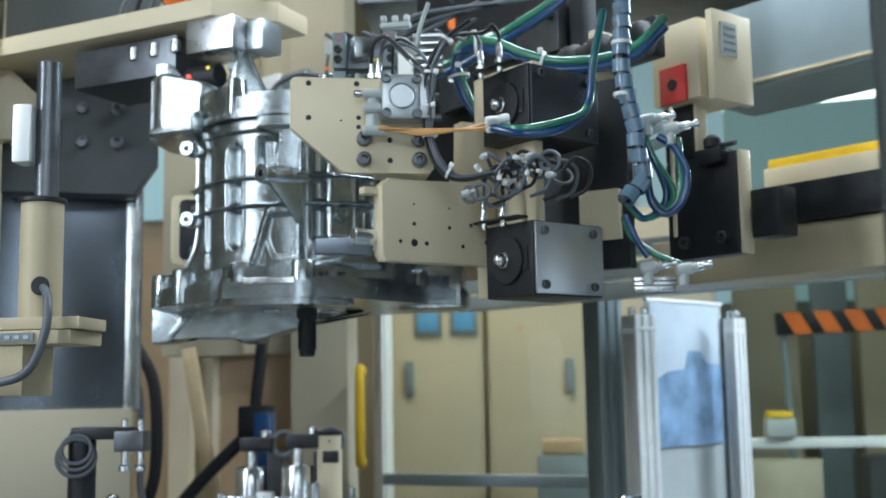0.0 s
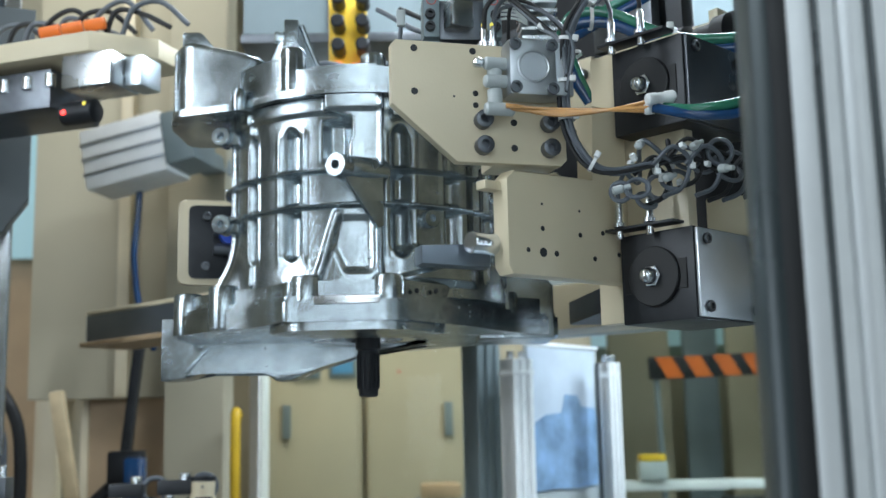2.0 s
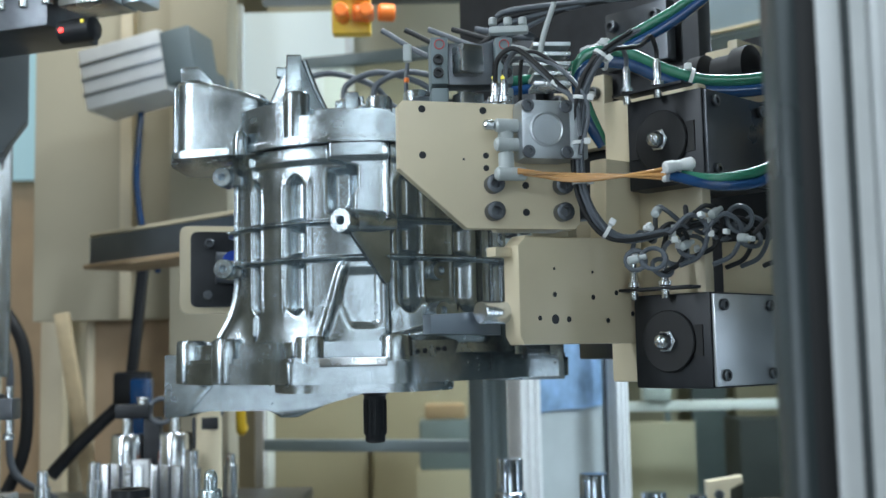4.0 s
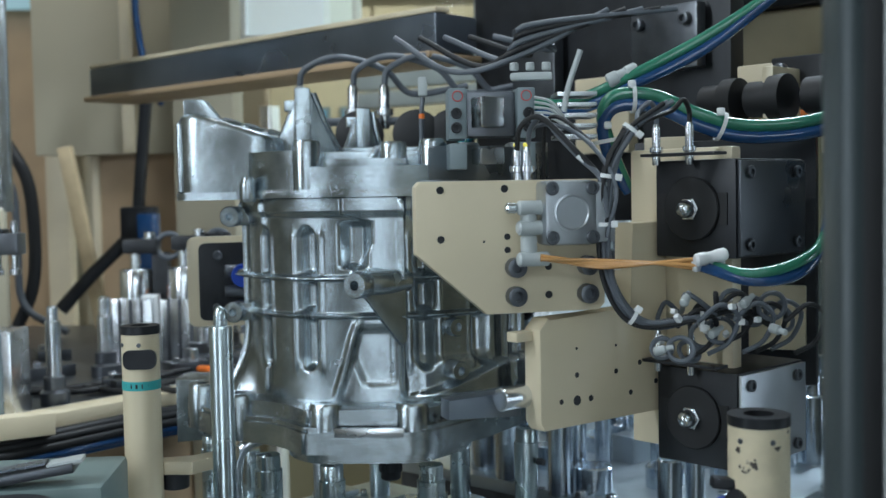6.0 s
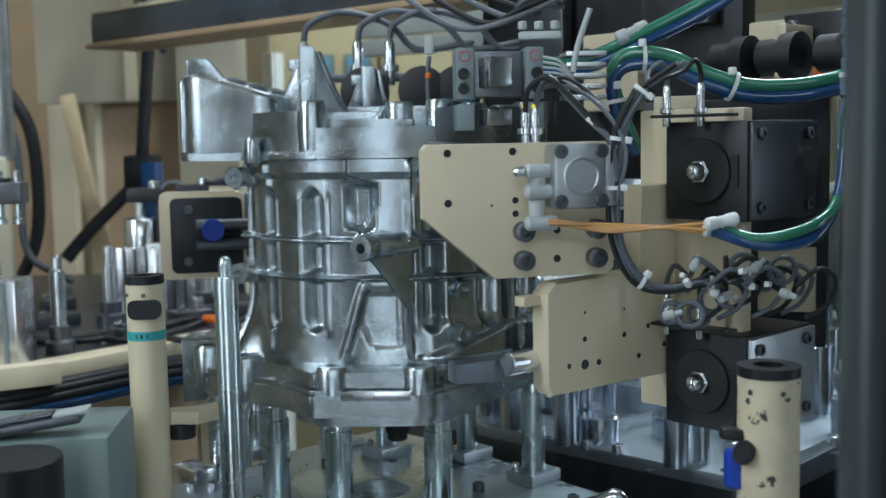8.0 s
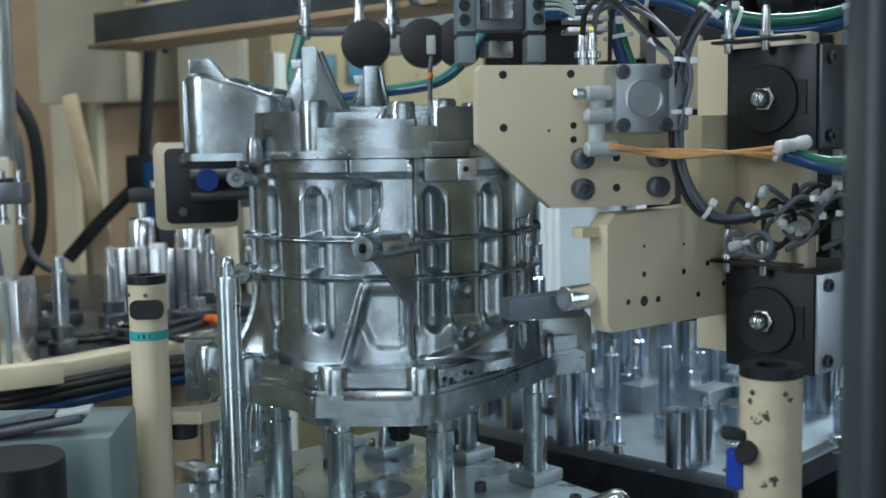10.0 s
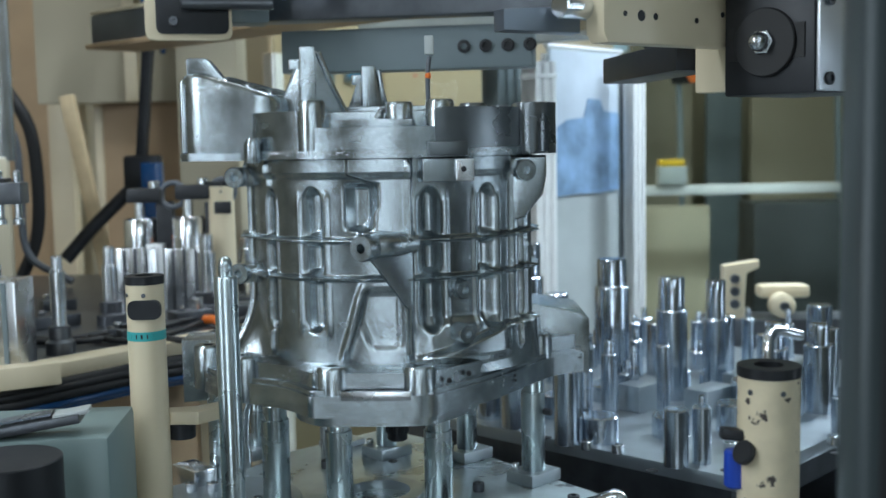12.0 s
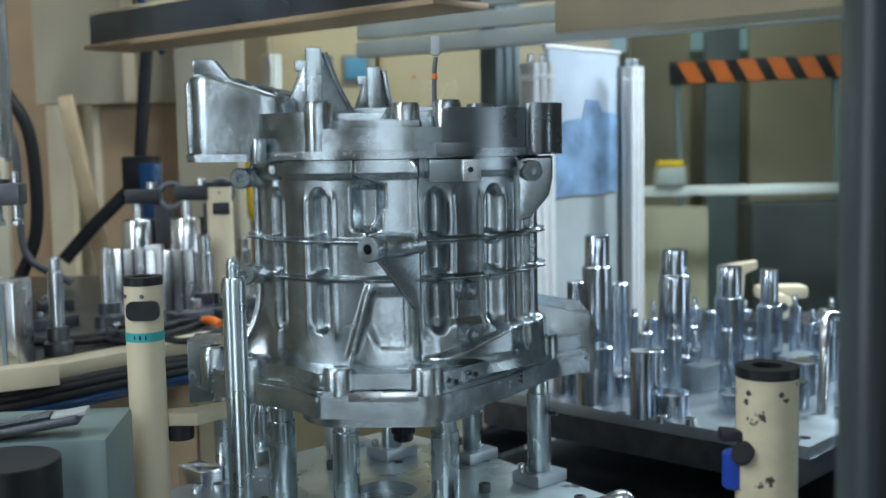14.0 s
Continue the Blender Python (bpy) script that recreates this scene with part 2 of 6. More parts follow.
FRONT = Matrix.Rotation(radians(90), 4, "X")      # z of a turned part to -y, towards the camera

# ---- the hall ----


def slab_thing(name, sx, sy, sz, at, mat, bevel=0.002):
    return tagged(part(name, box(sx, sy, sz, bevel=bevel), mat, None, at=at), kind="structure")


slab_thing("floor", 14, 14, 0.1, pose(0, 3, -0.05), FLOOR)
slab_thing("ceiling", 14, 14, 0.1, pose(0, 3, 4.25), WALL)
slab_thing("wall_north", 12, 0.12, 4.2, pose(0, 5.6, 2.1), WALL)
slab_thing("wall_south", 12, 0.12, 4.2, pose(0, -3.2, 2.1), WALL)
slab_thing("wall_west", 0.12, 8.7, 4.2, pose(-4.2, 1.2, 2.1), WALL)
slab_thing("wall_east", 0.12, 8.7, 4.2, pose(4.6, 1.2, 2.1), GREY_PAINT)


# ---- transmission case ----
CX, CY, BASE = -0.064, 1.28, 1.0766


def bump(x, lo, hi, soft):
    """One between lo and hi, falling off smoothly over soft."""
    def s(t):
        t = min(1, max(0, t))
        return t * t * (3 - 2 * t)
    return s((x - lo) / soft + 0.5) * s((hi - x) / soft + 0.5)


POCKETS = ((-50, 4.6), (-28, 7.2), (17.5, 7.0), (42.5, 7.6), (66, 5), (100, 10), (130, 10), (160, 10), (-100, 10), (-130, 10), (-160, 10))


def case_radius(a, z):
    """Radius of the ribbed barrel at angle a (degrees, 0 to the camera) and height z above the flange's foot."""
    r = 0.152 + 0.004 * bump(z, 0.236, 0.27, 0.008)
    left = bump(a, -105, -60, 16)
    r += (0.004 + 0.024 * left) * min(1, max(0.0, (0.075 + 0.04 * left - z) / (0.045 + 0.03 * left))) ** 2
    # upright pockets in three tiers, each with a raised rim
    for c, w in POCKETS:
        d = (a - c + 180) % 360 - 180
        if abs(d) > w + 4:
            continue
        top = 0.221 - 0.014 * min(1, (d / (w * 0.7)) ** 2)
        foot = 0.076 + 0.012 * min(1, (d / (w * 0.7)) ** 2)
        for lo, hi in ((0.1745, top), (0.1365, 0.1665), (foot, 0.1275)):
            r -= 0.0135 * bump(d, -w * 0.42, w * 0.42, w * 0.55) * bump(z, lo, hi, 0.010)
        r += 0.0022 * (bump(d, -w * 0.95, -w * 0.75, 1.6) + bump(d, w * 0.75, w * 0.95, 1.6)) * bump(z, 0.075, 0.215, 0.02)
    # hoops and the upright seams
    for h in (0.1705, 0.1315):
        r += 0.009 * bump(z, h - 0.0018, h + 0.0018, 0.0026)
    r += 0.010 * bump(a - 9, -0.9, 0.9, 1.2) * bump(z, 0.05, 0.25, 0.01)
    for c in (56, 74, -70, -50):
        r += 0.005 * bump(a - c, -0.7, 0.7, 1.2) * bump(z, 0.05, 0.25, 0.01)
    # broad raised arm that runs from the top down to the mounting eye
    edge = -12 if z > 0.236 else (-2.0 - 8.0 * max(0.0, (0.205 - z) / 0.035) if z < 0.205 else -2.0 - 10.0 * max(0.0, (z - 0.228) / 0.008))
    r += 0.013 * bump(a, edge, 9.5, 2.2) * bump(z, 0.168, 0.27, 0.006)
    r -= 0.014 * bump(a, -13.0, -4.0, 4.5) * bump(z, 0.182, 0.226, 0.008)
    # slanted webs low on the front
    d = a + 7 + (0.13 - z) * 110
    r += 0.007 * bump(d, -1.0, 1.2, 3.6) * bump(z, 0.05, 0.126, 0.02)
    # raised band over the flange, climbing to the right
    r += 0.011 * bump(a, 14, 78, 14) * bump(z, -0.02, min(0.076, 0.05 + 0.0008 * max(0.0, a - 14)), 0.007)
    # shallow six-sided field between the web and the seam
    r -= 0.004 * bump(a, -9 + 150 * max(0.0, 0.085 - z), 5.5, 3.4) * bump(z, 0.06, 0.118, 0.012)
    r += 0.006 * bump(a - 30, -16, 18, 8) * bump(z, 0.045, 0.085, 0.012)
    return r


def barrel():
    bm = bmesh.new()
    na, nz = 520, 170
    rings = []
    for j in range(nz + 1):
        z = 0.03 + (0.2525 - 0.03) * j / nz
        ring = []
        for i in range(na):
            a = 360 * i / na
            r = case_radius(a if a < 180 else a - 360, z)
            t = radians(a)
            ring.append(bm.verts.new((1.04 * r * math.sin(t), -0.965 * r * math.cos(t), z)))
        rings.append(ring)
    for a, b in zip(rings, rings[1:]):
        for i in range(na):
            bm.faces.new((a[i], a[(i + 1) % na], b[(i + 1) % na], b[i]))
    bm.faces.new(rings[0][::-1])
    bm.faces.new(rings[-1])
    return bm


def rounded(points, r, n=6):
    """Outline with each corner rounded."""
    out = []
    k = len(points)
    for i in range(k):
        p, a, b = Vector(points[i]), Vector(points[i - 1]), Vector(points[(i + 1) % k])
        u, v = (a - p), (b - p)
        d = min(r, 0.45 * u.length, 0.45 * v.length)
        p0, p1 = p + u.normalized() * d, p + v.normalized() * d
        for j in range(n + 1):
            t = j / n
            q = (1 - t) ** 2 * p0 + 2 * t * (1 - t) * p + t * t * p1
            out.append((q.x, q.y))
    return out


FLANGE = [(-0.062, -0.196), (0.046, -0.202), (0.11, -0.13), (0.178, -0.02), (0.235, 0.02), (0.236, 0.1), (0.15, 0.17), (-0.02, 0.205), (-0.16, 0.19), (-0.222, 0.1), (-0.222, -0.03), (-0.2, -0.075), (-0.16, -0.12), (-0.115, -0.145), (-0.095, -0.165), (-0.075, -0.196)]


def shrink(points, k):
    return [(x * k, y * k) for x, y in points]


def crowned(points, z0, height, r):
    """Shell on an outline whose roof follows height(x), with a rounded brow."""
    bm = bmesh.new()
    cx, cy = sum(p[0] for p in points) / len(points), sum(p[1] for p in points) / len(points)
    rings = [[bm.verts.new((x, y, z0)) for x, y in points]]
    for k in range(5):
        q = radians(90 * k / 4)
        inset, drop = r * (1 - math.cos(q)), r * (1 - math.sin(q))
        ring = []
        for x, y in points:
            d = math.hypot(x - cx, y - cy)
            ring.append(bm.verts.new((x + (cx - x) / d * inset, y + (cy - y) / d * inset, height(x) - drop)))
        rings.append(ring)
    n = len(points)
    for a, b in zip(rings, rings[1:]):
        for i in range(n):
            bm.faces.new((a[i], a[(i + 1) % n], b[(i + 1) % n], b[i]))
    bm.faces.new(rings[0][::-1])
    bm.faces.new(rings[-1])
    return bm


def make_case():
    t = thing("transmission_case", "bare cast-aluminium transmission case with ribs and a bolted cover", "transmission case", pose(CX, CY, BASE))
    part("barrel", barrel(), CAST, t, "ribbed cast barrel with upright pockets", smooth=75)
    part("flange", slab(rounded(FLANGE, 0.02), 0.0, 0.022, bevel=0.003), CAST, t, "wide lobed mounting flange")
    part("flange_lip", slab(rounded(shrink(FLANGE, 0.985), 0.02), 0.022, 0.027, bevel=0.0015), CAST, t)
    part("flange_step", slab(rounded(shrink(FLANGE, 0.955), 0.022), 0.027, 0.043, bevel=0.004), CAST, t)
    for x, y in ((-0.052, -0.178), (0.034, -0.183), (-0.203, -0.045), (-0.15, -0.112), (0.165, -0.01), (-0.203, 0.08), (0.12, 0.15), (-0.08, 0.175)):
        part("bolt_boss", lathe([(0.017, 0.001), (0.0175, 0.003), (0.0168, 0.046), (0.0145, 0.049), (0.006, 0.049), (0.0055, 0.03)], n=24), CAST, t, at=pose(x, y, 0))
    part("flange_pad", box(0.07, 0.012, 0.01, bevel=0.002), MACHINED, t, at=pose(-0.008, -0.194, 0.022, 0, 0, -3))
    for x, z in ((0.062, 0.044), (0.082, 0.046)):
        part("dowel_hole", rod(0.0028, 0.004, FRONT, n=12), BLACK, t, at=pose(x, -0.178 + (x - 0.062) * 1.2, z - 0.012, 0, 0, 52))
    # hood at the back of the flange
    part("skirt_hood", slab([(0.0, 0.0), (0.092, 0.0), (0.092, 0.064), (0.085, 0.072), (0.02, 0.084), (0.0, 0.09)], -0.06, 0.05, pose(0.136, 0.06, -0.004) @ FRONT, bevel=0.006), CAST, t)
    part("hood_slot", box(0.066, 0.006, 0.004, bevel=0.0015), CAST, t, at=pose(0.185, 0.008, 0.026))
    part("hood_slot", box(0.066, 0.006, 0.003, bevel=0.001), CAST, t, at=pose(0.185, 0.008, 0.016))
    # deep skirt at the back, seen below the flange, with two feet and a sloping web
    back = pose(0, 0.1, 0) @ FRONT
    skirt = [(-0.262, 0.034), (-0.262, -0.044), (-0.23, -0.042), (-0.205, -0.032), (-0.13, -0.033), (-0.119, -0.046), (-0.098, -0.046), (-0.06, -0.03), (-0.012, -0.013), (0.075, -0.001), (0.075, 0.0005), (-0.22, 0.0005), (-0.225, 0.034)]
    part("rear_skirt", slab(skirt, -0.03, 0.03, back, bevel=0.004), CAST, t, "deep rear skirt below the flange")
    part("skirt_rib", slab([(-0.235, -0.03), (-0.228, -0.036), (-0.2, -0.004), (-0.215, -0.004)], 0.0, 0.034, back, bevel=0.002), CAST, t)
    part("front_lobe", slab(rounded([(-0.068, -0.194), (0.044, -0.199), (0.1, -0.13), (0.06, -0.09), (-0.06, -0.1), (-0.1, -0.15)], 0.02), -0.009, 0.001, bevel=0.003), CAST, t)
    part("inner_ring", tube_mesh(0.06, 0.045, 0.006, pose(0, -0.015, -0.005), n=36), MACHINED, t)
    shaft = part("splined_shaft", lathe([(0.009, -0.072), (0.0115, -0.07), (0.0115, -0.064), (0.0125, -0.062), (0.0125, -0.018), (0.015, -0.016), (0.015, 0.01)], n=24), BLACK, t, "black splined input shaft", at=pose(0.003, -0.015, 0))
    for k in range(16):
        q = 2 * math.pi * k / 16
        part("spline", box(0.0022, 0.0022, 0.04, bevel=0.0004), BLACK, shaft, at=pose(0.0125 * math.cos(q), 0.0125 * math.sin(q), -0.042, 0, 0, math.degrees(q)))
    # mounting eye with its web on the front
    eye_at = pose(0.0025, -0.152, 0.1665, 0, 0, -30)
    part("mounting_eye", lathe([(0.016, -0.01), (0.0152, 0.01), (0.0135, 0.034), (0.0132, 0.044), (0.0122, 0.0455), (0.005, 0.0455), (0.0042, 0.03)], eye_at @ FRONT, n=32), CAST, t)
    part("eye_arm", hose([(-0.012, -0.176, 0.1665), (0.006, -0.168, 0.167), (0.028, -0.148, 0.168)], 0.0125, n=24), CAST, t)
    part("gusset", slab([(-0.046, -0.008), (-0.002, -0.064), (0.004, -0.06), (0.004, 0.004), (-0.042, 0.004)], -0.0035, 0.0035, pose(0.024, -0.158, 0.1665, 0, 0, 33) @ FRONT, bevel=0.001), CAST, t)
    part("upper_lug", box(0.05, 0.03, 0.024, bevel=0.003), CAST, t, at=pose(0.06, -0.138, 0.2405, 0, 0, 18))
    part("lug_face", box(0.019, 0.008, 0.022, bevel=0.001), MACHINED, t, at=pose(0.083, -0.146, 0.240, 0, 0, 10))
    part("lug_hole", rod(0.0028, 0.003, FRONT), BLACK, t, at=pose(0.082, -0.149, 0.241, 0, 0, 10))
    for x, y, z, rz in ((-0.163, -0.052, 0.234, -10), (-0.162, -0.052, 0.129, -10), (0.146, -0.08, 0.237, 14)):
        part("side_ear", lathe([(0.004, -0.012), (0.011, -0.012), (0.0115, 0.011), (0.0105, 0.012), (0.0045, 0.012), (0.004, 0.004)], pose(x, y, z, 0, 0, rz) @ FRONT, n=20), CAST, t)
    for z in (0.234, 0.129):
        part("ear_web", box(0.03, 0.018, 0.02, bevel=0.003), CAST, t, at=pose(-0.149, -0.05, z, 0, 0, -8))
    part("side_bulge", slab([(0.0, 0.0), (0.02, 0.006), (0.04, 0.03), (0.044, 0.05), (0.044, 0.072), (0.0, 0.072)], -0.02, 0.03, pose(0.128, -0.05, 0.18) @ FRONT, bevel=0.009), CAST, t)
    for x, y, z in ((0.078, -0.130, 0.117), (0.08, -0.146, 0.074)):
        part("plug_boss", lathe([(0.004, -0.02), (0.010, -0.02), (0.010, 0.006), (0.009, 0.008), (0.0045, 0.008), (0.004, 0.002)], pose(x, y, z, 0, 0, 28) @ FRONT, n=20), CAST, t)
    # cover
    def arc(r, a0, a1, n=40):
        return [(r * math.sin(radians(a0 + (a1 - a0) * i / n)), -0.965 * r * math.cos(radians(a0 + (a1 - a0) * i / n))) for i in range(n + 1)]
    part("cover_lip", slab(arc(0.171, -180, 178, 90), 0.2535, 0.262, bevel=0.0015), CAST, t, "rough-cast cover lip with a bead of sealant")
    rs = random.Random(3)
    bead = bmesh.new()
    for k in range(230):
        q = radians(-44 + 0.42 * k + rs.uniform(-0.3, 0.3))
        bmesh.ops.create_icosphere(bead, subdivisions=1, radius=rs.uniform(0.0007, 0.0014), matrix=pose(0.1702 * math.sin(q), -0.965 * 0.1702 * math.cos(q), 0.2595 + rs.uniform(-0.0022, 0.0016)))
    part("sealant_bead", bead, MACHINED, t)
    part("cover_wall", slab(arc(0.1672, -180, 178, 90), 0.262, 0.2845, bevel=0.004), CAST, t)
    part("cover_drum", slab(arc(0.168, 19, 110, 40) + [(0.06, 0.12), (0.04, 0.02), (0.036, -0.06)], 0.2625, 0.3035, bevel=0.005), DARK_CAST, t, "darker drum on the right of the cover")
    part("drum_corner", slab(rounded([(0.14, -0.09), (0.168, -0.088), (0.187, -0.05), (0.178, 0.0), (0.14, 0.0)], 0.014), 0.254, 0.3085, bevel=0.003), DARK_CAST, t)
    part("cover_top", slab(arc(0.150, -178, 12, 60) + [(0.04, -0.02), (0.05, 0.1)], 0.284, 0.2925, bevel=0.003), CAST, t)
    # Bosses beyond 30 degrees to the right take the darker tone.
    for a, r, h in ((-27, 0.156, 0.3125), (23, 0.152, 0.3115), (8, 0.125, 0.31), (42, 0.14, 0.308), (118, 0.15, 0.31), (-120, 0.15, 0.31), (-165, 0.15, 0.31), (160, 0.15, 0.31)):
        q = radians(a)
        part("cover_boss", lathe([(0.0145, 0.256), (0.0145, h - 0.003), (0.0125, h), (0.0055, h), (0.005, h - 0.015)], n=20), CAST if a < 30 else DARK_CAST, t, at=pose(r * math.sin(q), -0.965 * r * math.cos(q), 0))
    part("lip_lug", lathe([(0.008, 0.25), (0.009, 0.254), (0.009, 0.268), (0.006, 0.276)], n=16), CAST, t, at=pose(-0.136, -0.108, 0))
    part("lip_lug", box(0.04, 0.014, 0.014, bevel=0.002), DARK_CAST, t, at=pose(0.066, -0.152, 0.262, 0, 0, 18))
    shell = rounded([(-0.222, 0.05), (-0.226, -0.025), (-0.214, -0.075), (-0.12, -0.094), (-0.07, -0.02), (-0.1, 0.075)], 0.02, 8)
    part("side_housing", crowned(shell, 0.259, lambda x: 0.346 if x < -0.2 else 0.346 - 0.27 * (x + 0.2), 0.009), CAST, t, "tall box-shaped side housing of the cover")
    part("side_housing_foot", slab(rounded([(-0.226, 0.06), (-0.231, -0.028), (-0.217, -0.081), (-0.14, -0.106), (-0.10, -0.09), (-0.08, 0.07)], 0.012), 0.2525, 0.2605, bevel=0.002), CAST, t)
    for x, y in ((-0.2275, -0.045), (-0.2235, -0.062)):
        part("corner_rib", lathe([(0.001, 0.26), (0.0042, 0.262), (0.004, 0.334), (0.001, 0.339)], n=12), CAST, t, at=pose(x + 0.007, y, 0))
    part("side_housing_peg", slab([(-0.018, -0.004), (0.03, -0.012), (0.006, 0.018), (0.002, 0.02), (-0.016, 0.02), (-0.018, 0.018)], -0.012, 0.012, pose(-0.194, -0.052, 0.3425) @ FRONT, bevel=0.003), CAST, t)
    for k in range(3):
        part("roof_rib", hose([(-0.17 + 0.024 * k, -0.079 - 0.004 * k, 0.328 - 0.0065 * k), (-0.168 + 0.024 * k, -0.06, 0.339 - 0.0065 * k), (-0.162 + 0.024 * k, 0.05, 0.338 - 0.0065 * k)], 0.0032, n=8), CAST, t)
    part("cover_shoulder", slab(arc(0.1665, -58, -26, 16) + [(-0.06, -0.1), (-0.11, -0.05)], 0.2625, 0.302, bevel=0.004), CAST, t)
    def fin(x, y, h, wr, wl, rz):
        post = part("fin_post", box(0.017, 0.010, h, bevel=0.002), CAST, t, "upright lifting fin with webs", at=pose(x, y, 0.29 + h / 2, 0, 0, rz))
        q = pose(0, 0, -h / 2)
        part("web", slab([(0, 0), (wr, 0), (0.009, h * 0.93), (0, h * 0.96)], -0.002, 0.002, q @ pose(0.004, 0.002, 0, 0, 0, 14) @ FRONT, bevel=0.001), CAST, post)
        part("web_rim", hose([(wr, 0.001, 0.0), (wr * 0.55, 0.0, h * 0.45), (0.008, -0.001, h * 0.93)], 0.0032, n=8), CAST, post, at=q @ pose(0.004, 0, 0, 0, 0, 14))
        part("web", slab([(0, 0), (-wl, 0), (-0.006, h * 0.74), (0, h * 0.76)], -0.002, 0.002, q @ pose(-0.006, 0.002, 0, 0, 0, -20) @ FRONT, bevel=0.001), CAST, post)
        part("web_rim", hose([(-wl, 0.0, 0.0), (-wl * 0.55, 0.0, h * 0.38), (-0.005, 0.0, h * 0.75)], 0.0026, n=8), CAST, post, at=q @ pose(-0.006, 0.002, 0, 0, 0, -20))
        part("web_cap", box(0.016, 0.012, 0.012, q @ pose(-0.012, 0.008, h * 0.77), bevel=0.002), CAST, post)
    fin(-0.081, -0.072, 0.0815, 0.044, 0.034, 6)
    fin(-0.025, 0.06, 0.0685, 0.026, 0.026, 8)
    part("cover_ridge", box(0.13, 0.006, 0.02, bevel=0.002), CAST, t, at=pose(0.0, 0.02, 0.3))
    part("cover_ridge", hose([(-0.008, -0.14, 0.286), (-0.003, -0.12, 0.296), (0.0, -0.1, 0.303)], 0.004), CAST, t)
    part("recess_wall", box(0.11, 0.006, 0.018, bevel=0.002), CAST, t, at=pose(-0.01, -0.108, 0.292))
    part("connector_lead", hose([(0.047, -0.08, 0.30), (0.047, -0.08, 0.338), (0.049, -0.078, 0.358)], 0.0025), GREY_HOSE, t)
    part("lead_collar", rod(0.0032, 0.006), ORANGE, t, at=pose(0.0475, -0.08, 0.335))
    part("connector_plug", box(0.010, 0.008, 0.02, bevel=0.002), FITTING, t, "pale plastic connector plug on a short lead", at=pose(0.049, -0.078, 0.370))
    # cast part mark as plain bars
    for k in range(5):
        part("mark_bar", box(0.0014, 0.001, 0.003, bevel=0), BLACK, t, at=pose(0.135, -0.092 + 0.0012 * k, 0.012 + 0.005 * k, 0, 0, 55))
    return t


case = make_case()

# ---- gripper of the gantry ----
gripper = thing("gantry_gripper", "cream and black twin-jaw gantry gripper with hoses and cables", "robot gripper")


def along(c, rz):
    return pose(c[0], c[1], c[2], 0, 0, rz)


right_jaw = part("right_jaw", box(0.016, 0.12, 0.30, pose(0.244, 1.106, 1.222, 0, 0, 43), bevel=0.003), CREAM, gripper, "cream carrier plate of the near jaw")
left_jaw = part("left_jaw", box(0.2, 0.04, 0.04, pose(-0.16, 1.55, 1.225, 0, 0, 5), bevel=0.003), BLACK, gripper, "black arm of the far jaw")


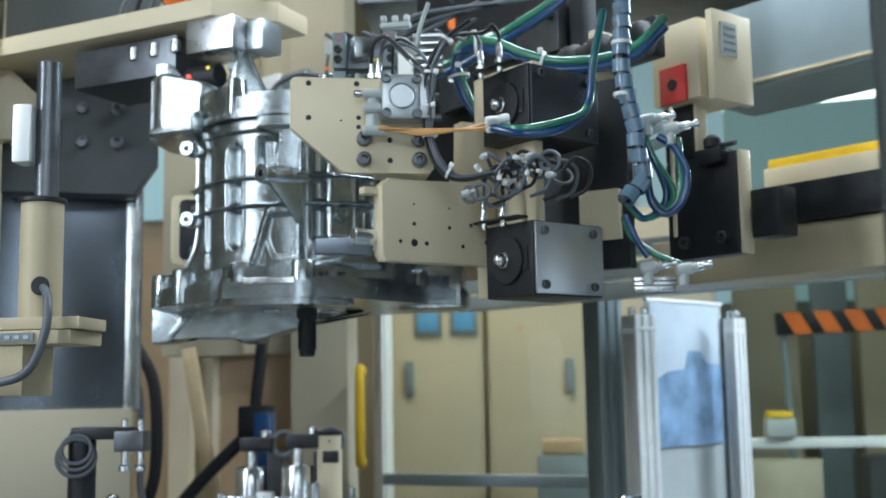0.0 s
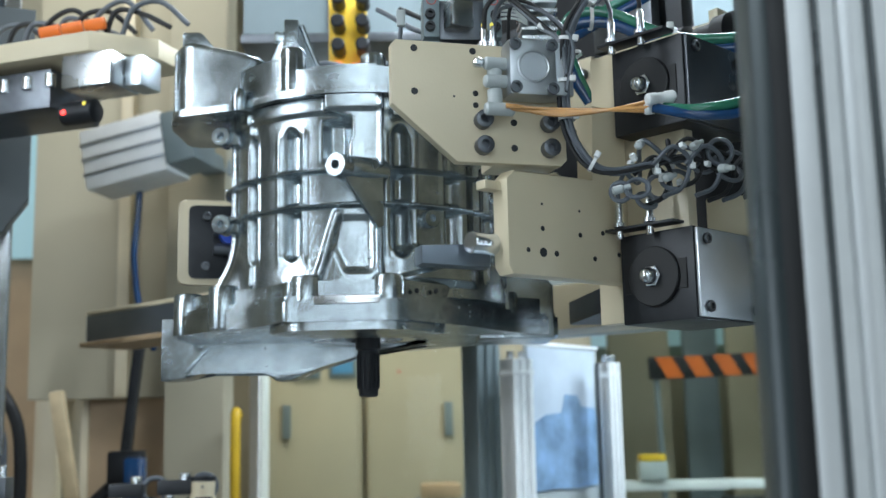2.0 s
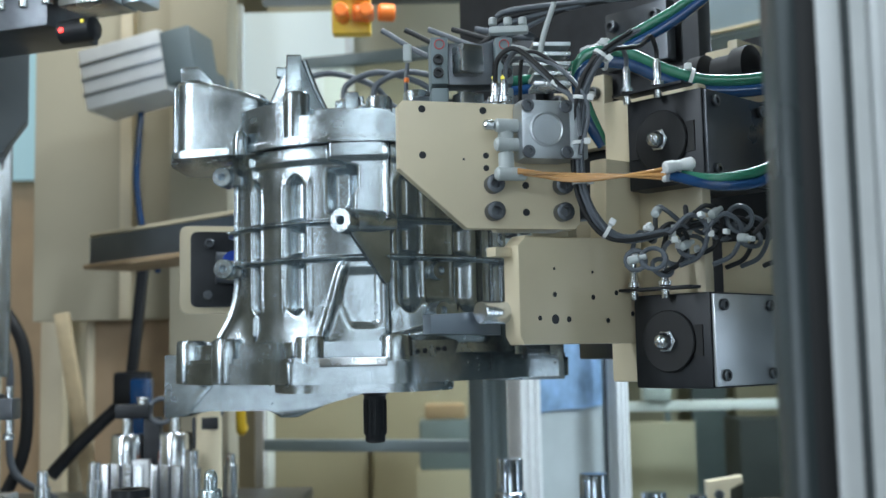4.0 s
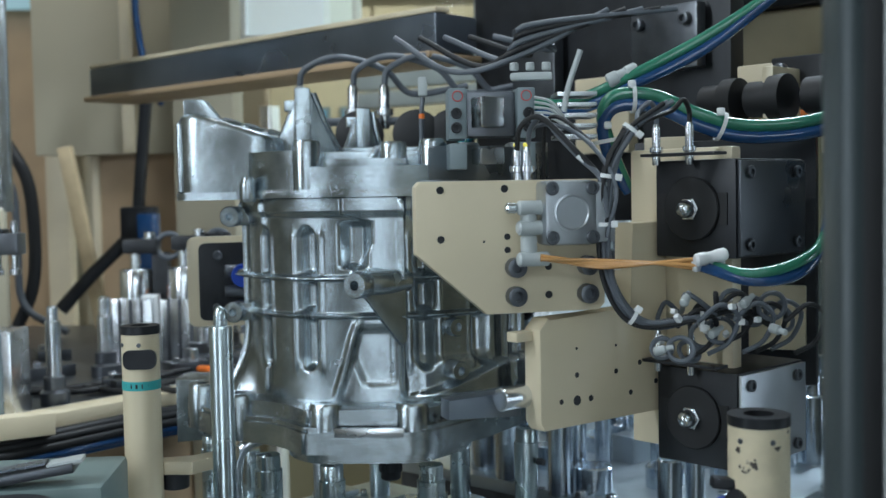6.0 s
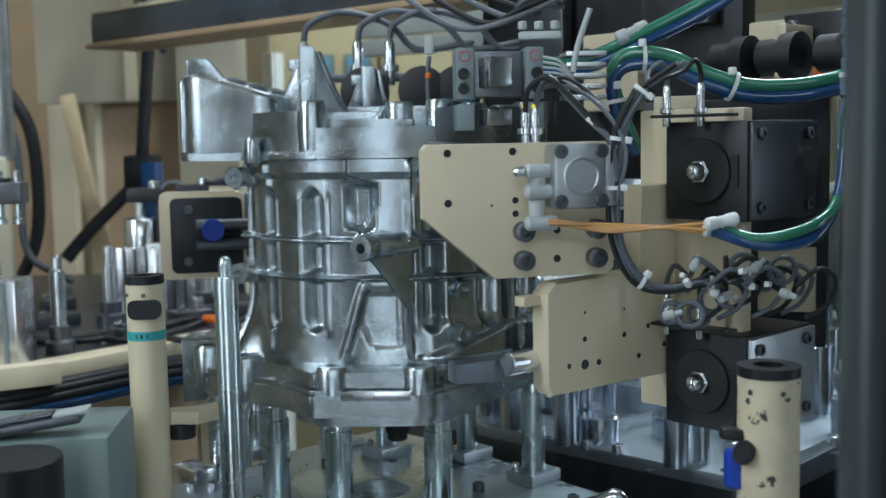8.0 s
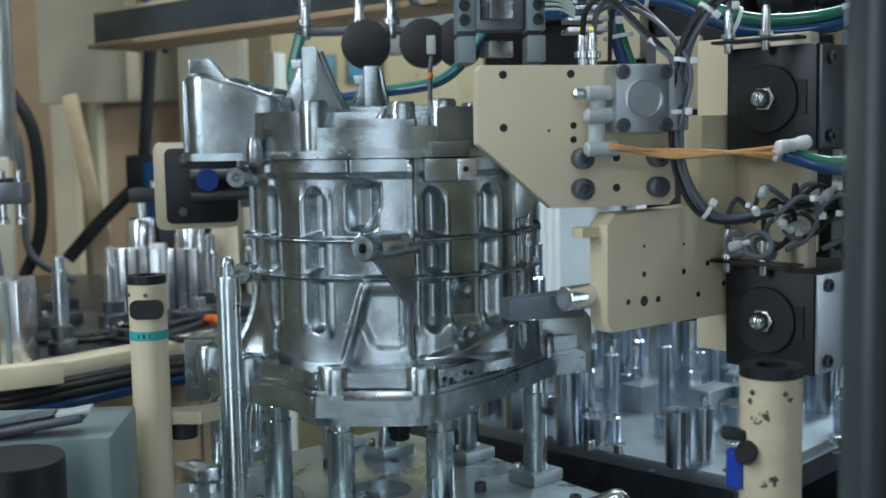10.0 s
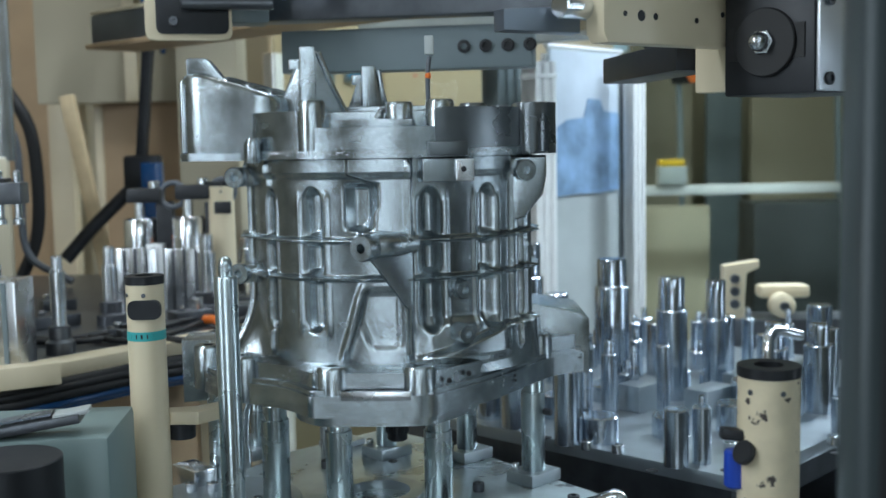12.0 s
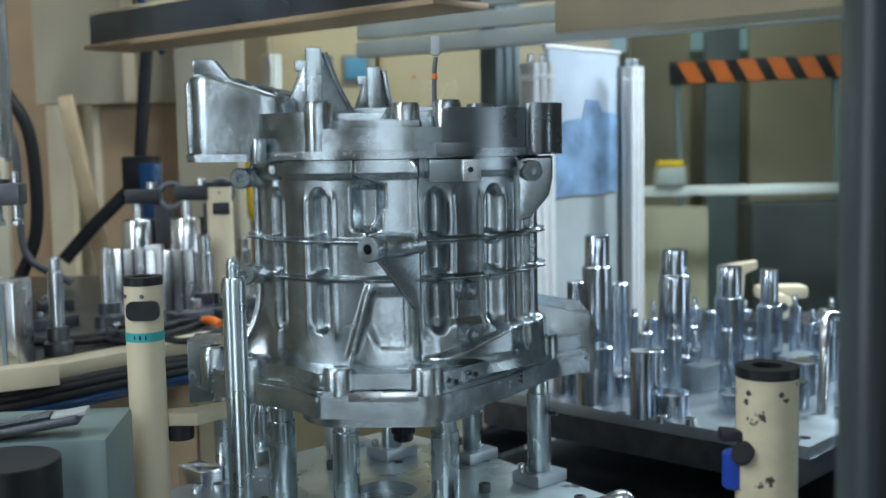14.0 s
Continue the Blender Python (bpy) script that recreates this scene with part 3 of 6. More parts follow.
def make_right_jaw():
    j = right_jaw
    up = pose(0.0, 0.997, 0, 0, 0, 14)
    # upper cream plate, face to the camera
    part("upper_plate", slab([(-0.0227, 1.278), (0.042, 1.222), (0.150, 1.222), (0.156, 1.228), (0.156, 1.338), (0.152, 1.343), (-0.018, 1.343), (-0.0227, 1.338)], -0.007, 0.007, up @ FRONT, bevel=0.0015), CREAM, j, "cream painted upper jaw plate with a cut corner")
    for x, z, r in ((0.0, 1.335, 0.0035), (0.0, 1.291, 0.0035), (0.060, 1.3355, 0.0035), (0.062, 1.292, 0.003), (0.04, 1.288, 0.0012), (0.062, 1.28, 0.003), (0.101, 1.264, 0.0035), (0.101, 1.238, 0.0035)):
        part("hole", rod(r, 0.001, up @ pose(x, -0.0066, z) @ FRONT, n=16), BLACK, j)
    for x, z in ((0.068, 1.264), (0.068, 1.238), (0.137, 1.264), (0.137, 1.238)):
        part("screw", cap_screw(0.009, 0.012, up @ pose(x, -0.007, z) @ FRONT), DARK_STEEL, j)
    part("plate_boss", box(0.07, 0.05, 0.05, up @ pose(0.12, 0.034, 1.25), bevel=0.003), CREAM, j)
    # compact cylinder with its round cap
    part("air_cylinder", box(0.05, 0.03, 0.058, up @ pose(0.113, -0.0225, 1.313), bevel=0.006), SATIN, j, "small square aluminium air cylinder")
    part("cylinder_side", box(0.022, 0.028, 0.054, up @ pose(0.144, -0.0215, 1.313), bevel=0.002), SATIN, j)
    part("cylinder_cap", lathe([(0.017, 0), (0.017, 0.0015), (0.0155, 0.002), (0.0142, 0.0008), (0.002, 0.0007)], up @ pose(0.113, -0.0375, 1.313) @ FRONT, n=32), SATIN, j)
    for dx in (-0.019, 0.019):
        for dz in (-0.022, 0.022):
            part("screw", cap_screw(0.0062, 0.004, up @ pose(0.113 + dx, -0.0375, 1.313 + dz) @ FRONT), DARK_STEEL, j)
    for x, z, rx in ((0.078, 1.31, 0), (0.078, 1.28, 0)):
        part("elbow_fitting", rod(0.0075, 0.022, up @ pose(x, -0.02, z - 0.008), c=0.002), FITTING, j)
    for z in (1.318, 1.30, 1.272):
        part("elbow_fitting", rod(0.0065, 0.03, up @ pose(0.066, -0.024, z) @ Matrix.Rotation(radians(90), 4, "Y"), c=0.002), FITTING, j)
    part("speed_knob", lathe([(0.003, 0), (0.005, 0.002), (0.005, 0.009), (0.003, 0.011)], up @ pose(0.066, -0.024, 1.318) @ Matrix.Rotation(radians(-90), 4, "Y"), n=12), STEEL, j)
    for k in range(4):
        part("amber_hose", hose([(0.09, 0.985 + 0.003 * k, 1.272 + 0.003 * (k % 2)), (0.14, 0.99, 1.27 - 0.002 * k), (0.19, 0.985, 1.267), (0.226, 0.975 - 0.004 * (k % 2), 1.262 + 0.003 * k)], 0.0018), AMBER_HOSE, j)
    for k in range(2):
        part("hose_coupling", lathe([(0.004, 0), (0.0058, 0.002), (0.0058, 0.01), (0.005, 0.011), (0.005, 0.019), (0.0058, 0.02), (0.0058, 0.028), (0.004, 0.03)], pose(0.222, 0.975 - 0.012 * k, 1.264 + 0.006 * k, 0, 80, 10), n=16), WHITE, j)
    # lower cream plate
    lo = pose(0.12, 1.042, 0, 0, 0, 37)
    part("lower_plate", slab([(-0.0455, 1.12), (-0.04, 1.112), (0.125, 1.112), (0.125, 1.3), (0.075, 1.3), (0.075, 1.216), (-0.035, 1.216), (-0.0455, 1.206)], -0.011, 0.011, lo @ FRONT, bevel=0.002), CREAM, j, "cream painted lower jaw plate with drilled holes")
    for x, z, r in ((0.0, 1.136, 0.0048), (-0.02, 1.137, 0.0025), (0.018, 1.136, 0.003), (0.0, 1.16, 0.0026), (0.052, 1.158, 0.0026), (0.085, 1.163, 0.0026), (0.072, 1.135, 0.0026), (0.0, 1.185, 0.0014), (0.052, 1.183, 0.0014), (0.108, 1.142, 0.0026)):
        part("hole", rod(r, 0.001, lo @ pose(x, -0.0106, z) @ FRONT, n=16), BLACK, j)
    part("stop_peg", box(0.03, 0.014, 0.009, lo @ pose(-0.05, 0.006, 1.2), bevel=0.001), CREAM, j)
    part("finger", slab([(-0.112, -0.010), (-0.04, -0.012), (-0.04, 0.012), (-0.112, 0.008)], -0.012, 0.012, lo @ pose(0.0, 0.02, 1.134, 0, 0, -18) @ FRONT, bevel=0.002), BLUE_STEEL, j, "ground steel gripping finger")
    part("finger_pin", rod(0.011, 0.05, lo @ pose(-0.075, 0.012, 1.143) @ Matrix.Rotation(radians(90), 4, "Y")), STEEL, j)
    # motors
    for z in (1.313, 1.113):
        c = Vector((0.2435, 1.057, z))
        at = pose(c.x, c.y, c.z, 0, 0, -47)          # local x along the round face, -y out of it
        part("motor_block", box(0.09, 0.12, 0.093, at @ pose(0.0, 0.06, 0), bevel=0.0025), BLACK, j, "black anodised rotary actuator block")
        part("face_disc", rod(0.0305, 0.005, at @ pose(-0.002, 0.0, 0) @ FRONT, n=40), RUBBER, j)
        part("face_slot", box(0.076, 0.002, 0.03, at @ pose(-0.002, -0.0005, 0.0), bevel=0.0), RUBBER, j)
        nut = part("hub_nut", lathe([(0.0115, 0), (0.0115, 0.004), (0.0105, 0.005)], at @ pose(-0.002, -0.005, 0) @ FRONT, n=6), STEEL, j, "bright domed hub nut")
        part("dome", lathe([(0.0088, 0), (0.0085, 0.004), (0.0065, 0.009), (0.0035, 0.0115), (0.001, 0.012)], at @ pose(-0.002, -0.01, 0) @ FRONT, n=24), STEEL, nut)
        side = at @ pose(0.045, 0.06, 0, 0, 0, 90)
        # Same plate on both motors; the lower one's reflection is put into its colour.
        part("side_cover", box(0.116, 0.004, 0.089, side @ pose(0, -0.002, 0), bevel=0.001), DARK_SATIN if z > 1.2 else SATIN, j, "dark side cover with four screws, coloured bright for its reflection" if z > 1.2 else "side cover with four screws, coloured bright for its reflection")
        for dx in (-0.044, 0.04):
            for dz in (-0.034, 0.034):
                part("screw", cap_screw(0.0058, 0.004, side @ pose(dx, -0.004, dz) @ FRONT), DARK_STEEL, j)
        part("sensor_bracket", box(0.085, 0.02, 0.003, at @ pose(-0.01, -0.005, 0.052), bevel=0.0008), BLACK, j)
        for dx in (-0.038, 0.0):
            part("sensor", lathe([(0.0035, -0.012), (0.004, -0.011), (0.004, 0.0), (0.0065, 0.001), (0.0065, 0.005), (0.004, 0.006), (0.004, 0.024), (0.0025, 0.028)], at @ pose(dx, -0.008, 0.054), n=14), STEEL, j, "threaded proximity sensor")
            part("sensor_light", rod(0.0028, 0.003, at @ pose(dx, -0.008, 0.078), n=10), LED_YELLOW, j)
    # looped sensor cables, tied in bundles
    rnd = random.Random(4)
    run = ((0.208, 1.411), (0.173, 1.385), (0.153, 1.343), (0.149, 1.268), (0.163, 1.227), (0.188, 1.209), (0.234, 1.215), (0.274, 1.22), (0.305, 1.204))
    for k in range(6):
        dx, dy, dz = 0.0042 * (k % 3 - 1), 0.004 * (k // 3), 0.004 * (k % 2)
        pts = [(x + dx, 1.0 + dy + rnd.uniform(-0.002, 0.002), z + dz + rnd.uniform(-0.002, 0.002)) for x, z in run]
        part("sensor_cable", hose(pts[k % 2:len(pts) - k % 3], 0.0023, n=8, step=6), GREY_HOSE if k % 3 else RUBBER, j)
    for x, z, rz in ((0.173, 1.385, 40), (0.153, 1.343, 10), (0.149, 1.3, 0), (0.151, 1.262, 0), (0.176, 1.217, -60), (0.234, 1.215, 90), (0.268, 1.22, 90)):
        part("cable_tie", tube_mesh(0.0085, 0.0072, 0.0035, pose(x, 1.002, z, 0, rz, 0), n=14), WHITE, j)
        part("tie_head", box(0.006, 0.005, 0.006, pose(x, 0.993, z, 0, rz, 0) @ pose(0.008, 0, 0.002), bevel=0.001), WHITE, j)
    for k in range(7):
        q = Vector((0.215 + 0.016 * k, 1.0 + rnd.uniform(-0.01, 0.015), 1.212 + rnd.uniform(-0.008, 0.01)))
        part("sensor_cable", hose([q, q + Vector((0.018, -0.008, 0.016)), q + Vector((0.036, 0.0, 0.004)), q + Vector((0.03, 0.01, -0.02)), q + Vector((0.01, 0.006, -0.03))], 0.0023, n=8, step=6), GREY_HOSE if k % 2 else RUBBER, j)
    for k in range(9):
        part("cable_loop", ring_mesh(rnd.uniform(0.009, 0.0135), 0.0024, pose(0.2 + 0.014 * k, 1.0 + rnd.uniform(-0.015, 0.02), 1.195 + rnd.uniform(-0.02, 0.035), 80 + rnd.uniform(-30, 20), rnd.uniform(-30, 30), 0), n=24, k=6), GREY_HOSE, j)
    for k in range(9):
        part("cable_tie", box(0.008, 0.005, 0.005, pose(rnd.uniform(0.2, 0.31), 0.985 + rnd.uniform(-0.01, 0.03), rnd.uniform(1.19, 1.235), rnd.uniform(0, 90), rnd.uniform(0, 90), rnd.uniform(0, 90)), bevel=0.001), WHITE, j)
    rw = random.Random(31)
    for z in (1.313, 1.113):
        top = pose(0.2435, 1.057, z, 0, 0, -47)
        for dx in (-0.038, 0.0):
            q = top @ Vector((dx, -0.008, 0.08))
            if z > 1.2:
                way = [q, q + Vector((0.0, 0, 0.012)), q + Vector((-0.008, -0.012, 0.022)), q + Vector((-0.02, -0.014, 0.012)), Vector((0.178, 1.0, 1.388)), Vector((0.156, 1.0, 1.35)), Vector((0.15, 1.0, 1.3))]
            else:
                way = [q, q + Vector((0.0, 0, 0.014)), q + Vector((0.006, -0.01, 0.03)), q + Vector((0.02, -0.012, 0.02)), Vector((q.x + 0.01, 0.995, q.z + 0.045)), Vector((0.25, 0.998, 1.218))]
            part("sensor_lead", hose(way, 0.0024, n=8, step=6), GREY_HOSE if dx else RUBBER, j)
    for k in range(2):
        q = Vector((0.09 + 0.014 * k + rw.uniform(-0.006, 0.006), 1.06 + rw.uniform(-0.01, 0.01), 1.33))
        part("wire", hose([q, q + Vector((0.004, -0.01, 0.05 + rw.uniform(0, 0.025))), q + Vector((0.03 + rw.uniform(0, 0.02), -0.03, 0.055)), Vector((0.158, 1.0 + rw.uniform(-0.01, 0.01), 1.34)), Vector((0.151, 0.996, 1.29))], 0.002, n=8, step=6), RUBBER if k % 3 else GREY_HOSE, j)
    for k in range(5):
        part("speed_fitting", lathe([(0.002, 0), (0.0042, 0.0015), (0.0042, 0.010), (0.0026, 0.0115), (0.0026, 0.018)], pose(0.19 + 0.026 * k, 0.985 + rw.uniform(-0.01, 0.01), 1.2 + rw.uniform(-0.02, 0.03), rw.uniform(-60, 60), rw.uniform(40, 120), 0), n=12), FITTING, j)
    # pair of sensors over the upper plate, with their leads
    for x in (0.074, 0.083):
        part("sensor", lathe([(0.003, 0), (0.0042, 0.001), (0.0042, 0.012), (0.0075, 0.013), (0.0075, 0.018), (0.0042, 0.019), (0.0042, 0.03), (0.0028, 0.036)], pose(x, 1.04, 1.338), n=16), STEEL, j, "threaded proximity sensor")
        part("sensor_light", rod(0.003, 0.004, pose(x, 1.04, 1.374), n=10), LED_YELLOW, j)
    part("sensor_lead", hose([(0.074, 1.04, 1.368), (0.076, 1.03, 1.39), (0.089, 1.025, 1.401), (0.103, 1.02, 1.394), (0.125, 1.01, 1.369), (0.146, 1.003, 1.343), (0.15, 1.0, 1.303)], 0.0026, n=8, step=6), RUBBER, j)
    part("sensor_lead", hose([(0.084, 1.04, 1.374), (0.087, 1.035, 1.391), (0.098, 1.03, 1.4), (0.111, 1.02, 1.383), (0.13, 1.01, 1.361), (0.147, 1.0, 1.342), (0.152, 0.998, 1.308)], 0.0026, n=8, step=6), GREY_HOSE, j)
    for x, y, z in ((0.13, 1.01, 1.361), (0.098, 1.03, 1.4)):
        part("cable_tie", box(0.009, 0.008, 0.004, pose(x, y, z, 0, 40, 0), bevel=0.001), WHITE, j)
    # air hoses down the outside of the motors
    for k, mat in ((0, BLUE_HOSE), (1, GREEN_HOSE)):
        part("air_hose", hose([(0.23 + 0.01 * k, 0.97, 1.264), (0.27, 0.955, 1.252 + 0.006 * k), (0.315, 0.965, 1.258 + 0.01 * k), (0.345, 0.99, 1.29), (0.355, 1.0, 1.35), (0.37, 1.02, 1.42)], 0.005, n=12), mat, j)


make_right_jaw()


def make_left_jaw():
    j = left_jaw
    at = pose(-0.272, 1.45, 1.223, 0, 0, 14)
    part("claw_plate", slab(rounded([(-0.056, -0.058), (0.056, -0.058), (0.056, 0.058), (-0.056, 0.058)], 0.012), -0.008, 0.008, at @ FRONT, bevel=0.002), CREAM, j, "cream edged rounded claw plate")
    part("claw_face", slab(rounded([(-0.042, -0.05), (0.052, -0.05), (0.052, 0.05), (-0.042, 0.05)], 0.01), 0.008, 0.012, at @ FRONT, bevel=0.001), BLACK, j, "black rubber claw face")
    for x, z in ((-0.018, 0.034), (-0.02, -0.034)):
        part("screw", cap_screw(0.006, 0.008, at @ pose(x, -0.012, z) @ FRONT), DARK_STEEL, j)
    for z in (-0.012, 0.014):
        part("claw_rod", rod(0.008, 0.12, at @ pose(-0.01, -0.022, z) @ Matrix.Rotation(radians(90), 4, "Y")), DARK_STEEL, j)
    part("claw_block", box(0.075, 0.06, 0.085, at @ pose(0.07, 0.045, 0.01), bevel=0.004), GREY_PAINT, j, "grey painted claw slide block")
    for k in range(3):
        part("screw", cap_screw(0.006, 0.008, at @ pose(0.05 + 0.022 * k, 0.014, 0.03) @ FRONT), DARK_STEEL, j)
    for x in (0.012, 0.124):
        part("blue_roller", lathe([(0.005, -0.01), (0.0145, -0.01), (0.0145, 0.01), (0.005, 0.01)], at @ pose(x, -0.03, 0.008) @ FRONT, n=20), BLUE, j, "blue plastic guide roller")


make_left_jaw()


def make_gripper_body():
    g = gripper
    at = pose(0.30, 1.42, 0, 0, 0, -47)              # local x along the beam, towards the camera's right; -y back to the camera
    part("back_plate", box(0.44, 0.03, 0.46, at @ pose(-0.14, 0.02, 1.52), bevel=0.004), BLACK, g, "dark steel carriage back plate")
    for x, z, w, h, m in ((-0.1, 1.43, 0.09, 0.10, CREAM), (0.0, 1.52, 0.1, 0.08, DARK_STEEL), (0.13, 1.4, 0.05, 0.15, CREAM), (-0.22, 1.5, 0.08, 0.12, DARK_STEEL), (0.2, 1.45, 0.10, 0.06, BLACK)):
        part("mounting_plate", box(w, 0.02, h, at @ pose(x, -0.012, z), bevel=0.003), m, g)
        for dx in (-0.35, 0.35):
            part("screw", cap_screw(0.008, 0.01, at @ pose(x + dx * w, -0.022, z + 0.25 * h) @ FRONT), DARK_STEEL, g)
    # slide cylinder across the jaws
    low = pose(-0.085, 1.53, 1.278, 0, 0, -14)
    part("slide_cylinder", box(0.19, 0.06, 0.075, low, bevel=0.004), MACHINED, g, "ribbed aluminium slide cylinder")
    part("cylinder_end", box(0.02, 0.066, 0.085, low @ pose(0.1, 0, 0), bevel=0.003), GREY_PAINT, g)
    for k in range(4):
        part("cylinder_groove", box(0.188, 0.003, 0.006, low @ pose(0, -0.031, -0.026 + 0.017 * k), bevel=0.0), DARK_STEEL, g)
    part("cylinder_rod", rod(0.01, 0.12, low @ pose(0.1, -0.01, 0.0) @ Matrix.Rotation(radians(90), 4, "Y")), STEEL, g)
    for k in range(4):
        part("rod_clevis", rod(0.018 - 0.004 * (k % 2), 0.018, low @ pose(0.2 + 0.02 * k, -0.01, 0.0) @ Matrix.Rotation(radians(90), 4, "Y"), c=0.003), BLACK, g)
    part("cross_beam", box(0.60, 0.05, 0.05, pose(-0.02, 1.57, 1.225, 0, 0, -10), bevel=0.003), DARK_STEEL, g, "dark cross beam behind the jaws")
    part("rear_beam", box(0.36, 0.05, 0.06, pose(-0.05, 1.62, 1.16, 0, 0, -10), bevel=0.003), GREY_PAINT, g, "grey rear guide beam")
    for k in range(4):
        part("screw", cap_screw(0.009, 0.01, pose(0.03 + 0.03 * k, 1.585 - 0.006 * k, 1.16, 0, 0, -10) @ FRONT), BLACK, g)
    part("lower_guide", box(0.05, 0.26, 0.03, pose(0.235, 1.25, 1.11, 0, 0, 8), bevel=0.003), BLACK, g, "black lower guide beam")
    part("link_bracket", box(0.05, 0.05, 0.06, pose(0.17, 1.42, 1.27, 0, 0, -20), bevel=0.003), CREAM, g)
    for k, mat in ((0, GREEN_HOSE), (1, BLUE_HOSE)):
        part("air_hose", hose([(-0.19, 1.49, 1.42 - 0.02 * k), (-0.2, 1.48, 1.36), (-0.165, 1.47, 1.325 + 0.012 * k), (-0.08, 1.47, 1.345), (0.0, 1.47, 1.362), (0.06, 1.48, 1.43)], 0.0075, n=12), mat, g)
    for x in (0.09, 0.15, 0.22):
        part("damper", lathe([(0.012, 0), (0.02, 0.004), (0.02, 0.03), (0.026, 0.032), (0.026, 0.05), (0.012, 0.054)], at @ pose(x, -0.07, 1.43) @ Matrix.Rotation(radians(90), 4, "Y"), n=20), RUBBER, g)
    part("damper_bracket", box(0.014, 0.06, 0.09, at @ pose(0.18, -0.05, 1.42), bevel=0.003), CREAM, g)
    # gripped block with chamfered faces
    lk = pose(0.053, 1.12, 1.41, 0, 0, 4)
    for sx in (-0.034, 0.034):
        part("link_block", box(0.018, 0.04, 0.05, lk @ pose(sx, 0.0, 0), bevel=0.002), GREY_PAINT, g, "grey link block with dark screws")
        part("link_block", box(0.018, 0.04, 0.026, lk @ pose(sx, 0.0, -0.042), bevel=0.002), GREY_PAINT, g)
        part("red_mark", ring_mesh(0.005, 0.0005, lk @ pose(sx, -0.0205, 0.017, 90, 0, 0), n=16, k=5), RED, g)
        for dz in (-0.012, -0.026):
            part("screw", cap_screw(0.0055, 0.006, lk @ pose(sx * 1.05, -0.02, dz + 0.012) @ FRONT), BLACK, g)
    part("link_core", box(0.05, 0.03, 0.045, lk @ pose(0, 0.01, 0), bevel=0.002), DARK_STEEL, g)
    part("link_face", box(0.027, 0.02, 0.03, lk @ pose(-0.004, -0.016, 0.001, 0, 0, 25), bevel=0.002), MACHINED, g, "bright machined square block")
    part("link_face", box(0.027, 0.02, 0.016, lk @ pose(-0.004, -0.012, -0.042, 0, 0, 25), bevel=0.002), MACHINED, g)
    for k in range(5):
        part("shim", box(0.04, 0.04, 0.0045, lk @ pose(0.085, 0.0, -0.024 + 0.0105 * k), bevel=0.0008), MACHINED, g)
    part("clear_tube", hose([(0.125, 1.1, 1.41), (0.13, 1.1, 1.435), (0.142, 1.1, 1.47)], 0.003), FITTING, g)
    for k in range(5):
        part("thin_cable", hose([(0.096, 1.1, 1.425 - 0.005 * k), (0.112, 1.098, 1.42 - 0.004 * k), (0.125, 1.1, 1.405 - 0.002 * k)], 0.0014, n=6), FITTING, g)
    # sensors on a bar with arched cables
    part("sensor_bar", rod(0.006, 0.32, pose(-0.21, 1.6, 1.435) @ Matrix.Rotation(radians(90), 4, "Y")), GREY_HOSE, g)
    for x in (-0.196, -0.12, -0.0755):
        part("sensor", lathe([(0.006, -0.018), (0.0075, -0.015), (0.0075, 0.0), (0.013, 0.001), (0.013, 0.010), (0.0078, 0.011), (0.0078, 0.04), (0.004, 0.046)], pose(x, 1.6, 1.442), n=16), STEEL, g, "nickel threaded proximity sensor")
        part("sensor_cable", hose([(x, 1.6, 1.485), (x + 0.008, 1.6, 1.51), (x + 0.055, 1.6, 1.527), (x + 0.12, 1.61, 1.51), (x + 0.16, 1.62, 1.475), (x + 0.24, 1.62, 1.485)], 0.0046), GREY_HOSE, g)
    for x in (-0.11, -0.03, 0.02):
        part("rubber_stop", lathe([(0.02, 0), (0.034, 0.006), (0.034, 0.03), (0.02, 0.036)], pose(x, 1.6, 1.415) @ FRONT, n=20), RUBBER, g)
    # large air hoses in an arc before the back plate
    for k, mat in ((0, GREEN_HOSE), (1, BLUE_HOSE)):
        dz = -0.012 * k
        part("air_hose", hose([(0.2, 1.17, 1.33), (0.182, 1.165, 1.372 + dz), (0.172, 1.16, 1.41 + dz), (0.186, 1.155, 1.43 + dz), (0.225, 1.15, 1.428 + dz), (0.27, 1.15, 1.408 + dz), (0.315, 1.15, 1.396 + dz), (0.375, 1.15, 1.398 + dz), (0.42, 1.15, 1.412 + dz), (0.46, 1.15, 1.45 + dz)], 0.0068, n=14), mat, g, "shiny air hose" if k == 0 else "")
        part("air_hose", hose([(0.1, 1.28, 1.43 + dz), (0.16, 1.26, 1.435 + dz), (0.22, 1.24, 1.46 + dz), (0.3, 1.22, 1.50 + dz), (0.38, 1.2, 1.55)], 0.0062, n=14), mat, g)
    part("hose_coupling", lathe([(0.007, 0), (0.0085, 0.002), (0.0085, 0.012), (0.007, 0.013), (0.007, 0.022), (0.0085, 0.023), (0.0085, 0.034), (0.007, 0.036)], pose(0.19, 1.245, 1.452, 0, 68, 0), n=18), FITTING, g)
    for x, y, z, ry in ((0.2, 1.153, 1.426, 0), (0.29, 1.15, 1.396, 20), (0.176, 1.162, 1.385, 80)):
        part("cable_tie", tube_mesh(0.0155, 0.0145, 0.004, pose(x, y, z, 0, 90 + ry, 0), n=18), WHITE, g)
        part("tie_head", box(0.008, 0.007, 0.008, pose(x, y - 0.008, z + 0.014), bevel=0.002), WHITE, g)
